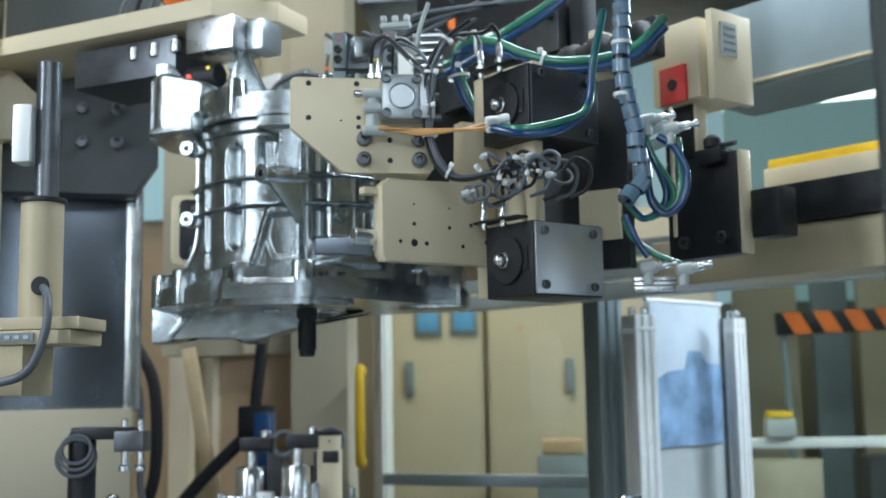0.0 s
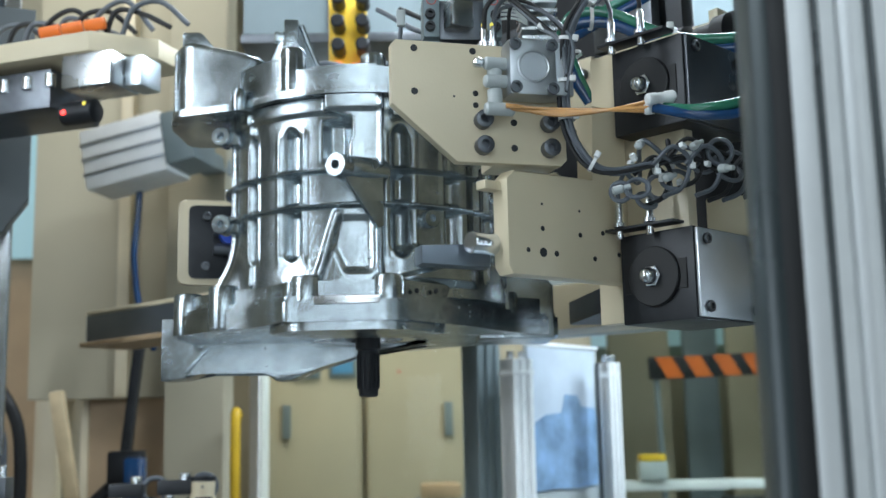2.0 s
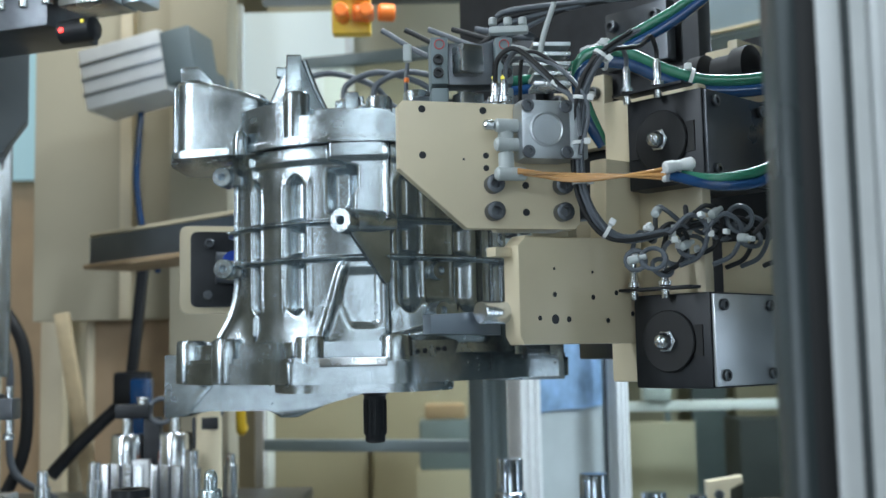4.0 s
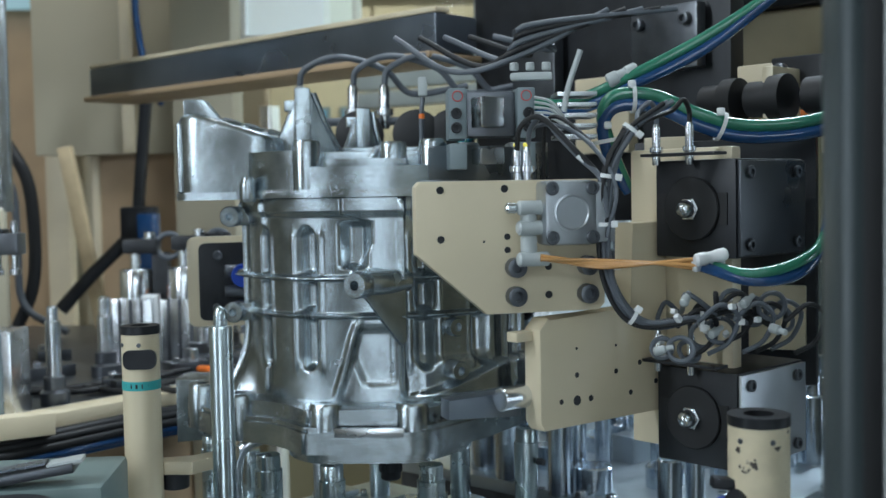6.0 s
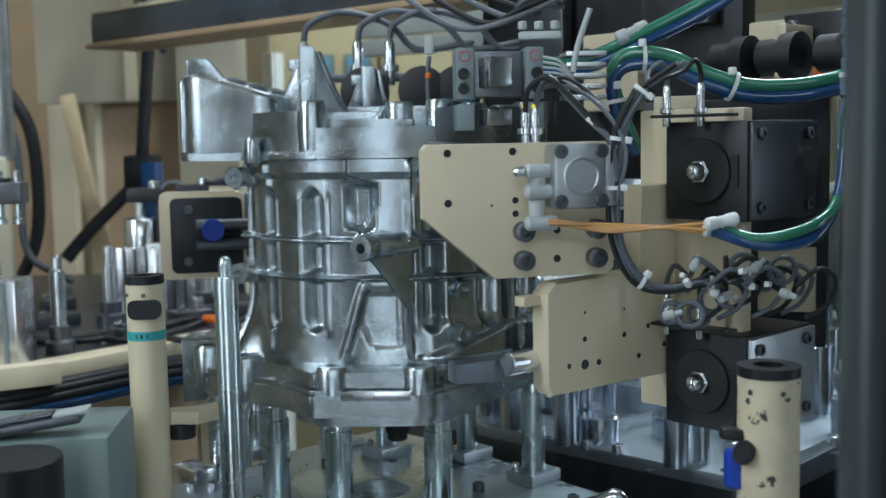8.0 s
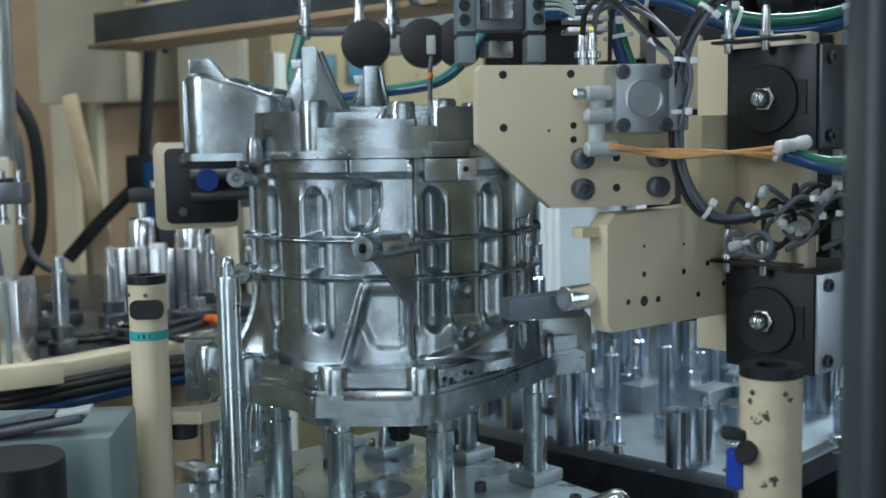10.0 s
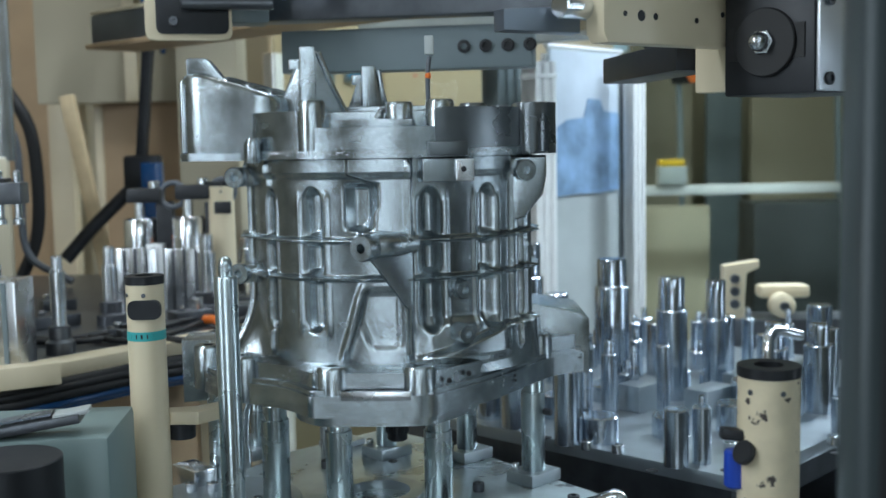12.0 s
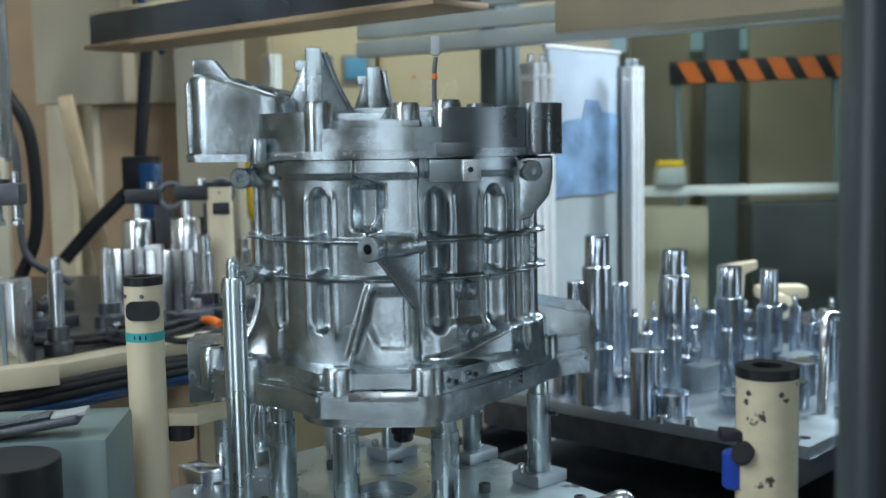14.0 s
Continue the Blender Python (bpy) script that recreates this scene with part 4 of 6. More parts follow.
    for k in range(5):
        part("cable", hose([(-0.05 + 0.03 * k, 1.36, 1.52), (0.02 + 0.03 * k, 1.33, 1.475 + 0.006 * k), (0.1, 1.3, 1.49 + 0.008 * k), (0.2 + 0.02 * k, 1.3, 1.54)], 0.0036), RUBBER if k % 2 else GREY_HOSE, g)
    part("valve_manifold", box(0.042, 0.014, 0.008, pose(0.095, 1.12, 1.447, 0, 0, -6), bevel=0.003), FITTING, g)
    for k in range(3):
        part("manifold_knob", rod(0.0045, 0.008, pose(0.078 + 0.016 * k, 1.12, 1.453), n=10), FITTING, g)
    # junction box with a red tag on the carriage
    bx = pose(0.489, 1.305, 1.431, 0, 0, -47)
    part("junction_box", box(0.09, 0.10, 0.12, bx @ pose(0, 0.05, 0), bevel=0.003), CREAM, g, "cream junction box with a small rating plate")
    part("box_lid", box(0.09, 0.012, 0.135, bx @ pose(0.062, 0.05, 0, 0, 0, 90), bevel=0.002), CREAM, g)
    part("red_tag", box(0.05, 0.006, 0.056, bx @ pose(0.0, -0.005, -0.035), bevel=0.002), RED, g, "red square plate with a round hole")
    part("tag_hole", rod(0.009, 0.002, bx @ pose(0.0, -0.0075, -0.035) @ FRONT, n=20), BLACK, g)
    part("rating_plate", box(0.003, 0.035, 0.05, bx @ pose(0.0695, 0.04, 0.025), bevel=0.0), FITTING, g, "small grey rating plate")
    for k in range(4):
        part("rating_bar", box(0.001, 0.026, 0.003, bx @ pose(0.0713, 0.04, 0.042 - 0.011 * k), bevel=0.0), GREY_PAINT, g)
    # spiral-wrapped hose bundle
    wrap = [(0.405, 1.13, 1.60), (0.40, 1.11, 1.48), (0.395, 1.1, 1.38), (0.41, 1.1, 1.28), (0.42, 1.1, 1.22), (0.39, 1.09, 1.19)]
    for k, mat in ((0, BLUE_HOSE), (1, GREEN_HOSE), (2, GREY_HOSE)):
        part("wrapped_hose", hose([(x + 0.005 * math.cos(2.1 * k), y + 0.005 * math.sin(2.1 * k), z) for x, y, z in wrap], 0.0048, n=10), mat, g)
    pts = [Vector(q) for q in wrap]
    run = 0.0
    for p, q in zip(pts, pts[1:]):
        n_turn = max(1, int((q - p).length / 0.02))
        for k in range(n_turn):
            c = p.lerp(q, (k + 0.5) / n_turn)
            m = Matrix.Translation(c) @ (q - p).to_track_quat("Z", "Y").to_matrix().to_4x4() @ pose(0, 0, -0.0085, 9, 0, 37 * k)
            part("wrap_turn", tube_mesh(0.0118, 0.0106, 0.017, m, n=18), CLEAR_WRAP, g)
    for z in (1.33, 1.4, 1.5):
        part("cable_tie", tube_mesh(0.0135, 0.0118, 0.005, pose(0.397, 1.102, z), n=16), WHITE, g)
    for k, mat in ((0, BLUE_HOSE), (1, GREEN_HOSE)):
        part("air_hose", hose([(0.41 + 0.01 * k, 1.13, 1.31), (0.43, 1.12, 1.26), (0.45 + 0.01 * k, 1.13, 1.2), (0.42, 1.12, 1.17), (0.39, 1.11, 1.2)], 0.005, n=12), mat, g)
    for z in (1.262, 1.285):
        part("speed_fitting", rod(0.008, 0.05, pose(0.41, 1.14, z, 0, 70, 0), c=0.002), FITTING, g)


make_gripper_body()
# Added black sheet that darkens the crowded gap behind the actuators.
part("backing_plate", box(0.2, 0.02, 0.27, pose(0.32, 1.25, 1.25, 0, 0, -25), bevel=0.003), BLACK, gripper, "black sheet added to darken the gap behind the actuators")
for dx, dz, w, h in ((-0.06, 0.1, 0.05, 0.08), (0.06, -0.06, 0.06, 0.07)):
    part("mounting_plate", box(w, 0.012, h, pose(0.32, 1.25, 1.25, 0, 0, -25) @ pose(dx, -0.017, dz), bevel=0.002), CREAM, gripper)
cp = pose(0.53, 1.32, 1.213, 0, 0, -47)
part("carriage_plate", box(0.13, 0.03, 0.15, cp, bevel=0.003), BLACK, gripper, "black carriage plate with a cream edge")
part("carriage_neck", box(0.055, 0.029, 0.13, cp @ pose(-0.0375, 0.0, 0.14), bevel=0.003), BLACK, gripper)
part("neck_edge", box(0.006, 0.024, 0.085, cp @ pose(-0.007, 0.0, 0.12), bevel=0.002), CREAM, gripper)
part("carriage_edge", box(0.006, 0.024, 0.15, cp @ pose(0.068, 0.0, 0), bevel=0.002), CREAM, gripper)
part("stop_clamp", box(0.045, 0.03, 0.022, cp @ pose(0.028, -0.018, 0.07), bevel=0.003), BLACK, gripper)
part("stop_bumper", lathe([(0.008, 0), (0.013, 0.004), (0.013, 0.016), (0.006, 0.022)], cp @ pose(0.028, -0.018, 0.08), n=18), RUBBER, gripper)
part("stop_screw", rod(0.004, 0.03, cp @ pose(0.04, -0.018, 0.084) @ Matrix.Rotation(radians(90), 4, "Y"), n=10), DARK_STEEL, gripper)
part("carriage_arm", box(0.03, 0.04, 0.3, cp @ pose(-0.06, 0.03, 0.12), bevel=0.003), BLACK, gripper)
for dx in (-0.03, 0.04):
    for dz in (-0.05,):
        part("screw", cap_screw(0.009, 0.01, cp @ pose(dx, -0.015, dz) @ FRONT), DARK_STEEL, gripper)
part("rail_truck", box(0.05, 0.04, 0.07, cp @ pose(0.1, 0.02, -0.02), bevel=0.004), BLACK, gripper)
# elbow fittings with knobs, their hoses, and the cream edge of the cable bracket
for x, y, z in [(0.431, 1.116, 1.301), (0.461, 1.116, 1.288), (0.425, 1.116, 1.105), (0.47, 1.116, 1.102)]:
    fitting = part("speed_fitting", lathe([(0.005, -0.014), (0.0085, -0.012), (0.0085, 0.006), (0.006, 0.008), (0.006, 0.014)], pose(x, y, z, 0, 80, 0), n=18), FITTING, gripper, "pale elbow fitting with a steel knob")
    part("knob", lathe([(0.004, 0.012), (0.0055, 0.013), (0.0055, 0.022), (0.003, 0.023), (0.003, 0.027), (0.0055, 0.028), (0.0055, 0.033), (0.003, 0.034)], pose(x, y, z, 0, 80, 0), n=16), STEEL, fitting)
    part("elbow", rod(0.0068, 0.018, pose(x - 0.004, y, z - 0.022), c=0.001, n=18), FITTING, fitting)
part("air_hose", hose([(0.44, 1.116, 1.279), (0.462, 1.116, 1.262), (0.476, 1.116, 1.225), (0.469, 1.116, 1.192), (0.448, 1.116, 1.175), (0.43, 1.116, 1.189), (0.425, 1.116, 1.22)], 0.0052, n=12), BLUE_HOSE, gripper)
part("air_hose", hose([(0.467, 1.121, 1.276), (0.468, 1.121, 1.253), (0.469, 1.121, 1.219), (0.46, 1.121, 1.189), (0.443, 1.121, 1.181), (0.427, 1.121, 1.202), (0.422, 1.121, 1.236)], 0.0052, n=12), GREEN_HOSE, gripper)
part("air_hose", hose([(0.395, 1.116, 1.176), (0.4, 1.116, 1.161), (0.41, 1.116, 1.138), (0.422, 1.116, 1.119)], 0.0045, n=12), BLUE_HOSE, gripper)
part("air_hose", hose([(0.393, 1.121, 1.174), (0.403, 1.121, 1.146), (0.432, 1.121, 1.123), (0.464, 1.121, 1.109)], 0.0045, n=12), GREEN_HOSE, gripper)
part("bracket_edge", box(0.004, 0.02, 0.178, pose(0.465, 1.176, 1.241), bevel=0.002), CREAM, gripper, "cream cable bracket edge")
part("slide_rail", box(0.055, 0.03, 0.018, pose(0.431, 1.156, 1.087), bevel=0.002), MACHINED, gripper, "bright aluminium slide rail")
for k in range(2):
    part("rail_groove", box(0.055, 0.002, 0.002, pose(0.431, 1.1405, 1.084 + 0.006 * k), bevel=0), DARK_STEEL, gripper)
# carriage that rides the beam, and the upright slide of the gripper
upright = part("upright_slide", box(0.16, 0.12, 0.9, pose(0.36, 1.47, 2.1, 0, 0, -47), bevel=0.006), GREY_PAINT, gripper, "grey upright slide column")

# ---- fixture under the case ----
fixture = thing("fixture_table", "ground steel fixture plate with upright support pins", "fixture")
FZ = 0.957


def make_fixture():
    f = fixture
    at = pose(-0.06, 1.27, 0, 0, 0, 43)
    part("base_plate", slab([(-0.33, 1.19), (-0.14, 0.98), (0.1, 0.98), (0.175, 1.1), (0.165, 1.2), (0.0, 1.42), (-0.09, 1.5), (-0.2, 1.4)], FZ - 0.022, FZ, bevel=0.002), FIX_PLATE, f, "ground steel base plate")
    part("round_pad", rod(0.085, 0.012, pose(-0.245, 1.17, FZ, 0, 0, 0), c=0.002, n=48), PLATE, f)
    part("pedestal", box(0.3, 0.3, 0.5, at @ pose(0, 0, FZ - 0.272), bevel=0.004), DARK_STEEL, f)
    for x, y, r, top in ((-0.262, 1.25, 0.0125, 1.0766), (-0.183, 1.15, 0.0145, 1.0766), (-0.112, 1.10, 0.0135, 1.0766), (-0.08, 1.37, 0.0125, 1.07), (-0.013, 1.12, 0.0145, 1.07), (0.02, 1.35, 0.0125, 1.0766), (0.094, 1.255, 0.0135, 1.0766), (-0.24, 1.38, 0.012, 1.03)):
        part("support_pin", lathe([(r * 0.95, FZ), (r, FZ + 0.001), (r, top - 0.018), (r * 1.0, top - 0.016), (r * 0.86, top - 0.0155), (r * 0.86, top - 0.001), (r * 0.8, top)], pose(x, y, 0), n=24), PIN_STEEL, f, "round steel support pin")
        part("pin_foot", slab([(-0.024, -0.02), (0.024, -0.02), (0.024, 0.02), (-0.024, 0.02)], FZ, FZ + 0.014, pose(x, y, 0, 0, 0, 43), bevel=0.002), PLATE, f)
        for dx in (-0.017, 0.017):
            part("screw", cap_screw(0.0045, 0.008, pose(x, y, FZ + 0.014, 0, 0, 43) @ pose(dx, 0.012, 0)), STEEL, f)
    part("pin_set_screw", rod(0.004, 0.01, pose(0.105, 1.245, 1.04, 0, 90, -30), n=6), DARK_STEEL, f)
    # tall locating rod with a rounded tip
    part("locating_rod", lathe([(0.0095, FZ - 0.1), (0.0105, FZ), (0.0105, 1.226), (0.0095, 1.229), (0.0062, 1.2295), (0.0062, 1.241), (0.0045, 1.2455), (0.0015, 1.2475)], pose(-0.199, 1.0, 0), n=24), PIN_STEEL, f, "tall locating rod with a rounded tip")
    part("rod_screw", rod(0.0035, 0.008, pose(-0.2115, 1.0, 1.211, 0, 90, 0), n=8), DARK_STEEL, f)
    part("rod_foot", box(0.06, 0.3, 0.02, pose(-0.2, 1.12, FZ - 0.035), bevel=0.002), PLATE, f)
    for k, (x, y) in enumerate(((-0.285, 1.2), (-0.262, 1.2), (-0.262, 1.225), (0.07, 1.13), (0.105, 1.14), (0.13, 1.17), (-0.15, 1.32), (-0.2, 1.3), (0.03, 1.22), (0.16, 1.13))):
        part("screw", cap_screw(0.0065, 0.010, pose(x, y, FZ + (0.012 if k < 2 else 0))), DARK_STEEL if k > 2 else STEEL, f)
    # handle lever and bent pipe
    part("lever", hose([(0.1, 1.11, FZ + 0.012), (0.14, 1.1, FZ + 0.022), (0.165, 1.1, FZ + 0.03), (0.17, 1.09, FZ + 0.018), (0.16, 1.07, FZ + 0.004)], 0.008), STEEL, f)
    part("lever_plate", box(0.11, 0.03, 0.01, pose(0.11, 1.12, FZ + 0.006, 0, 0, 20), bevel=0.002), PLATE, f)
    part("bent_pipe", hose([(-0.25, 1.33, FZ), (-0.25, 1.33, FZ + 0.06), (-0.235, 1.33, FZ + 0.09), (-0.18, 1.34, FZ + 0.10), (-0.155, 1.34, FZ + 0.08), (-0.15, 1.34, FZ)], 0.008), STEEL, f)
    part("pocket", rod(0.035, 0.001, pose(-0.02, 1.14, FZ + 0.0004), n=32), BLACK, f)
    part("pad", box(0.05, 0.035, 0.008, pose(-0.14, 1.42, FZ + 0.004, 0, 0, 43), bevel=0.002), PLATE, f)
    part("pad", box(0.05, 0.035, 0.008, pose(0.03, 1.08, FZ + 0.004, 0, 0, 43), bevel=0.002), BLACK, f)


make_fixture()
rnd3 = random.Random(5)
for k in range(14):
    u, v = rnd3.uniform(-0.22, 0.1), rnd3.uniform(1.06, 1.36)
    if k % 2:
        part("hole", rod(rnd3.uniform(0.004, 0.007), 0.0008, pose(u, v, FZ), n=16), BLACK, fixture)
    else:
        part("screw", cap_screw(0.005, 0.006, pose(u, v, FZ)), DARK_STEEL, fixture)
part("ring_pad", tube_mesh(0.05, 0.035, 0.01, pose(-0.08, 1.2, FZ), n=40), PLATE, fixture)
part("plate_stop", box(0.03, 0.05, 0.03, pose(-0.29, 1.24, FZ + 0.015, 0, 0, 43), bevel=0.003), STEEL, fixture)

# ---- pallet with tooling posts ----
pallet = thing("tooling_pallet", "steel pallet plate crowded with turned steel posts", "pallet")


def make_pallet():
    p = pallet
    z = 0.94
    at = pose(0.344, 1.30, 0, 0, 0, 47)              # local x along the conveyor, y back along the near edge
    part("pallet_plate", slab([(0, 0), (0.75, 0), (0.75, 0.62), (0, 0.62)], z - 0.018, z, at, bevel=0.002), PLATE, p, "thick ground steel pallet plate")
    part("sub_plate", slab([(0.03, 0.03), (0.72, 0.03), (0.72, 0.59), (0.03, 0.59)], z - 0.07, z - 0.019, at, bevel=0.002), DARK_STEEL, p)
    def post(u, v, r, h, r2=0, h2=0):
        prof = [(r, z), (r, z + h - 0.002), (r - 0.002, z + h)]
        if r2:
            prof += [(r2, z + h), (r2, z + h + h2 - 0.002), (r2 - 0.0015, z + h + h2)]
        part("tooling_post", lathe(prof, pose(u, v, 0), n=24), POST_STEEL, p)
    for q in ((0.253, 1.72, 0.036, 0.026), (0.345, 1.72, 0.024, 0.14, 0.02, 0.05), (0.42, 1.75, 0.02, 0.12, 0.015, 0.06), (0.278, 1.36, 0.0155, 0.072), (0.312, 1.37, 0.012, 0.072, 0.004, 0.014),
              (0.155, 1.47, 0.017, 0.10), (0.185, 1.52, 0.012, 0.09), (0.2, 1.48, 0.026, 0.036), (0.235, 1.63, 0.012, 0.09, 0.008, 0.02), (0.305, 1.58, 0.0095, 0.11), (0.30, 1.5, 0.026, 0.03), (0.10, 1.57, 0.03, 0.09), (0.06, 1.62, 0.02, 0.12),
              (0.5, 1.7, 0.02, 0.08, 0.012, 0.04), (0.54, 1.62, 0.022, 0.10, 0.014, 0.03), (0.5, 1.6, 0.012, 0.07), (0.58, 1.7, 0.018, 0.11), (0.6, 1.8, 0.02, 0.13), (0.47, 1.9, 0.018, 0.10), (0.36, 1.9, 0.022, 0.09), (0.30, 1.95, 0.018, 0.07), (0.44, 1.62, 0.028, 0.05), (0.53, 1.5, 0.012, 0.05, 0.004, 0.012), (0.39, 1.52, 0.024, 0.04), (0.65, 1.75, 0.012, 0.14), (0.12, 1.68, 0.024, 0.2, 0.02, 0.05), (0.1, 1.8, 0.016, 0.16), (0.18, 1.85, 0.02, 0.15)):
        post(*q)
    part("tooling_post", lathe([(0.017, z), (0.017, z + 0.055), (0.0245, z + 0.056), (0.0265, z + 0.06), (0.0265, z + 0.174), (0.0245, z + 0.178), (0.0225, z + 0.179), (0.0225, z + 0.217), (0.021, z + 0.22)], pose(0.253, 1.72, 0), n=24), POST_STEEL, p, "tall stepped steel post")
    rnd2 = random.Random(21)
    for _ in range(26):
        d, e = rnd2.uniform(0.10, 0.66), rnd2.uniform(0.22, 0.58)
        post(0.344 + 0.682 * d - 0.731 * e, 1.30 + 0.731 * d + 0.682 * e, rnd2.choice((0.008, 0.011, 0.015, 0.02)), rnd2.uniform(0.03, 0.1), 0.005, rnd2.uniform(0.01, 0.03))
    for u, v in ((0.178, 1.44), (0.215, 1.42), (0.31, 1.46), (0.36, 1.42), (0.44, 1.46), (0.5, 1.44)):
        part("screw", cap_screw(0.008, 0.012, pose(u, v, z)), STEEL, p)
    for u, v in ((0.245, 1.34), (0.335, 1.335), (0.352, 1.345), (0.49, 1.4), (0.13, 1.5)):
        part("hole", rod(0.008, 0.0008, pose(u, v, z), n=16), BLACK, p)
    for u, v in ((0.38, 1.62), (0.46, 1.72), (0.29, 1.66), (0.55, 1.78)):
        part("tooling_block", box(0.07, 0.04, 0.04, pose(u, v, z + 0.02, 0, 0, 43), bevel=0.002), PLATE, p)
    part("bent_pipe", hose([(0.42, 1.48, z), (0.43, 1.5, z + 0.09), (0.45, 1.55, z + 0.13), (0.5, 1.58, z + 0.12)], 0.008), STEEL, p)


make_pallet()
conveyor = thing("conveyor", "dark steel conveyor with bright rails beneath the pallet", "conveyor")
part("frame", box(1.6, 0.7, 0.80, pose(0.56, 1.86, 0.41, 0, 0, 47), bevel=0.004), DARK_STEEL, conveyor)
for k in range(2):
    part("rail", box(1.8, 0.04, 0.05, pose(0.78 - 0.46 * k, 1.7 + 0.44 * k, 0.842, 0, 0, 47), bevel=0.004), STEEL, conveyor)

# ---- cream sensor tubes ----


def sensor_tube(name, u, v, top, r, worn, label, slot_rz):
    t = thing(name, label, "post", pose(u, v, 0))
    part("tube", tube_mesh(r, r - 0.003, top, n=36), CREAM_WORN if worn else CREAM, t)
    part("cap_ring", tube_mesh(r + 0.0006, r * 0.5, 0.008, pose(0, 0, top - 0.002), n=36), BLACK, t, "black rubber end ring")
    for a in (-50, 10):
        part("rivet", rod(0.0022, 0.0012, pose(r * math.sin(radians(a)), -r * math.cos(radians(a)), top - 0.012, 0, 0, a) @ FRONT, n=10), DARK_STEEL, t)
    return t


tl = sensor_tube("sensor_tube", -0.299, 1.1, 1.214, 0.0185, False, "cream painted steel tube with a slot and teal tape", 0)
part("slot", slab(rounded([(-0.0155, -0.0095), (0.0165, -0.0095), (0.0165, 0.0095), (-0.0155, 0.0095)], 0.008), 0, 0.006, pose(0.003, -0.0142, 1.188) @ FRONT, bevel=0), BLACK, tl)
part("tape_band", tube_mesh(0.0189, 0.0186, 0.009, pose(0, 0, 1.157), n=36), TEAL, tl, "teal printed tape band")
for k in range(5):
    part("tape_mark", box(0.002, 0.001, 0.004, pose(-0.01 + 0.005 * k, -0.0187 + 0.00012 * (k - 2) ** 2 * 8, 1.1615), bevel=0), BLACK, tl)
tr = sensor_tube("sensor_tube", 0.245, 0.85, 1.165, 0.0235, True, "chipped cream steel tube with a black end ring", 0)
part("cutout", rod(0.0095, 0.006, pose(-0.02, -0.013, 1.105, 0, -62, 30) @ pose(0, 0, 0), n=20), BLACK, tr)
part("sensor_head", box(0.024, 0.012, 0.009, pose(-0.026, -0.004, 1.118, 0, 8, 0), bevel=0.002), BLACK, tr, "black sensor head clipped in the tube")
part("sensor_plug", rod(0.008, 0.03, pose(-0.026, 0.0, 1.075), c=0.002), BLUE, tr, "blue sensor plug")
sensor_tube("sensor_tube", -0.4, 2.0, 1.275, 0.023, False, "cream painted steel tube with a dark slot", 0)
part("slot", box(0.03, 0.006, 0.022, pose(0.006, -0.021, 1.235), bevel=0.006), BLACK, scene.objects["sensor_tube.002"])

# ---- station beside the fixture ----
table = thing("station_table", "oily dark steel station table on tan cabinets", "table")
part("tabletop", slab([(-1.5, 1.45), (-0.62, 1.45), (-0.28, 1.85), (-0.28, 2.6), (-1.5, 2.6)], 1.02, 1.05, bevel=0.003), DARK_STEEL, table)
for k in range(9):
    part("table_screw", cap_screw(0.007, 0.004, pose(-0.9 + 0.08 * k, 1.5 + 0.42 * max(0, k - 4) / 4, 1.05)), STEEL, table)
part("edge_rail", slab([(-1.5, 1.43), (-0.6, 1.43), (-0.26, 1.83), (-0.3, 1.86), (-0.62, 1.47), (-1.5, 1.47)], 1.032, 1.054, bevel=0.003), CREAM, table, "cream painted edge rail")
part("lower_rail", slab([(-1.5, 1.40), (-0.6, 1.40), (-0.41, 1.62), (-0.45, 1.67), (-0.62, 1.47), (-1.5, 1.47)], 0.945, 0.962, bevel=0.003), CREAM, table, "cream lower rail under the cables")
part("rail_block", box(0.13, 0.03, 0.03, pose(-0.575, 1.44, 1.05, 0, 0, 30), bevel=0.003), CREAM, table)
part("cabinet", box(1.0, 0.8, 0.95, pose(-0.95, 2.1, 0.495), bevel=0.004), TAN, table)
for k in range(3):
    part("cabinet_door", box(0.3, 0.012, 0.85, pose(-1.26 + 0.32 * k, 1.693, 0.5), bevel=0.003), TAN, table)
for k, u in enumerate((-0.46, -0.38)):
    part("leg", box(0.035, 0.035, 1.02, pose(u, 1.72 + 0.05 * k, 0.51), bevel=0.003), CREAM, table)


def station_post(u, v, r, h, r2, h2, label):
    t = thing("locating_post", label, "locating post", pose(u, v, 1.05), "posts on the station table")
    part("foot", lathe([(r * 1.9, 0), (r * 1.9, 0.018), (r * 1.4, 0.022), (r * 1.4, 0.04), (r, 0.042)], n=20), DARK_STEEL, t)
    part("shaft", lathe([(r, 0.03), (r, h), (r2, h + 0.002), (r2, h + h2), (r2 * 0.6, h + h2 + 0.003)], n=20), STEEL, t)


for q in ((-0.56, 1.6, 0.011, 0.12, 0.008, 0.02), (-0.62, 1.55, 0.014, 0.07, 0.01, 0.03), (-0.56, 1.85, 0.013, 0.10, 0.01, 0.03), (-0.42, 1.95, 0.016, 0.11, 0.012, 0.03), (-0.38, 2.1, 0.014, 0.10, 0.01, 0.02), (-0.66, 1.62, 0.012, 0.13, 0.01, 0.02)):
    station_post(*q, "bright turned steel locating post")


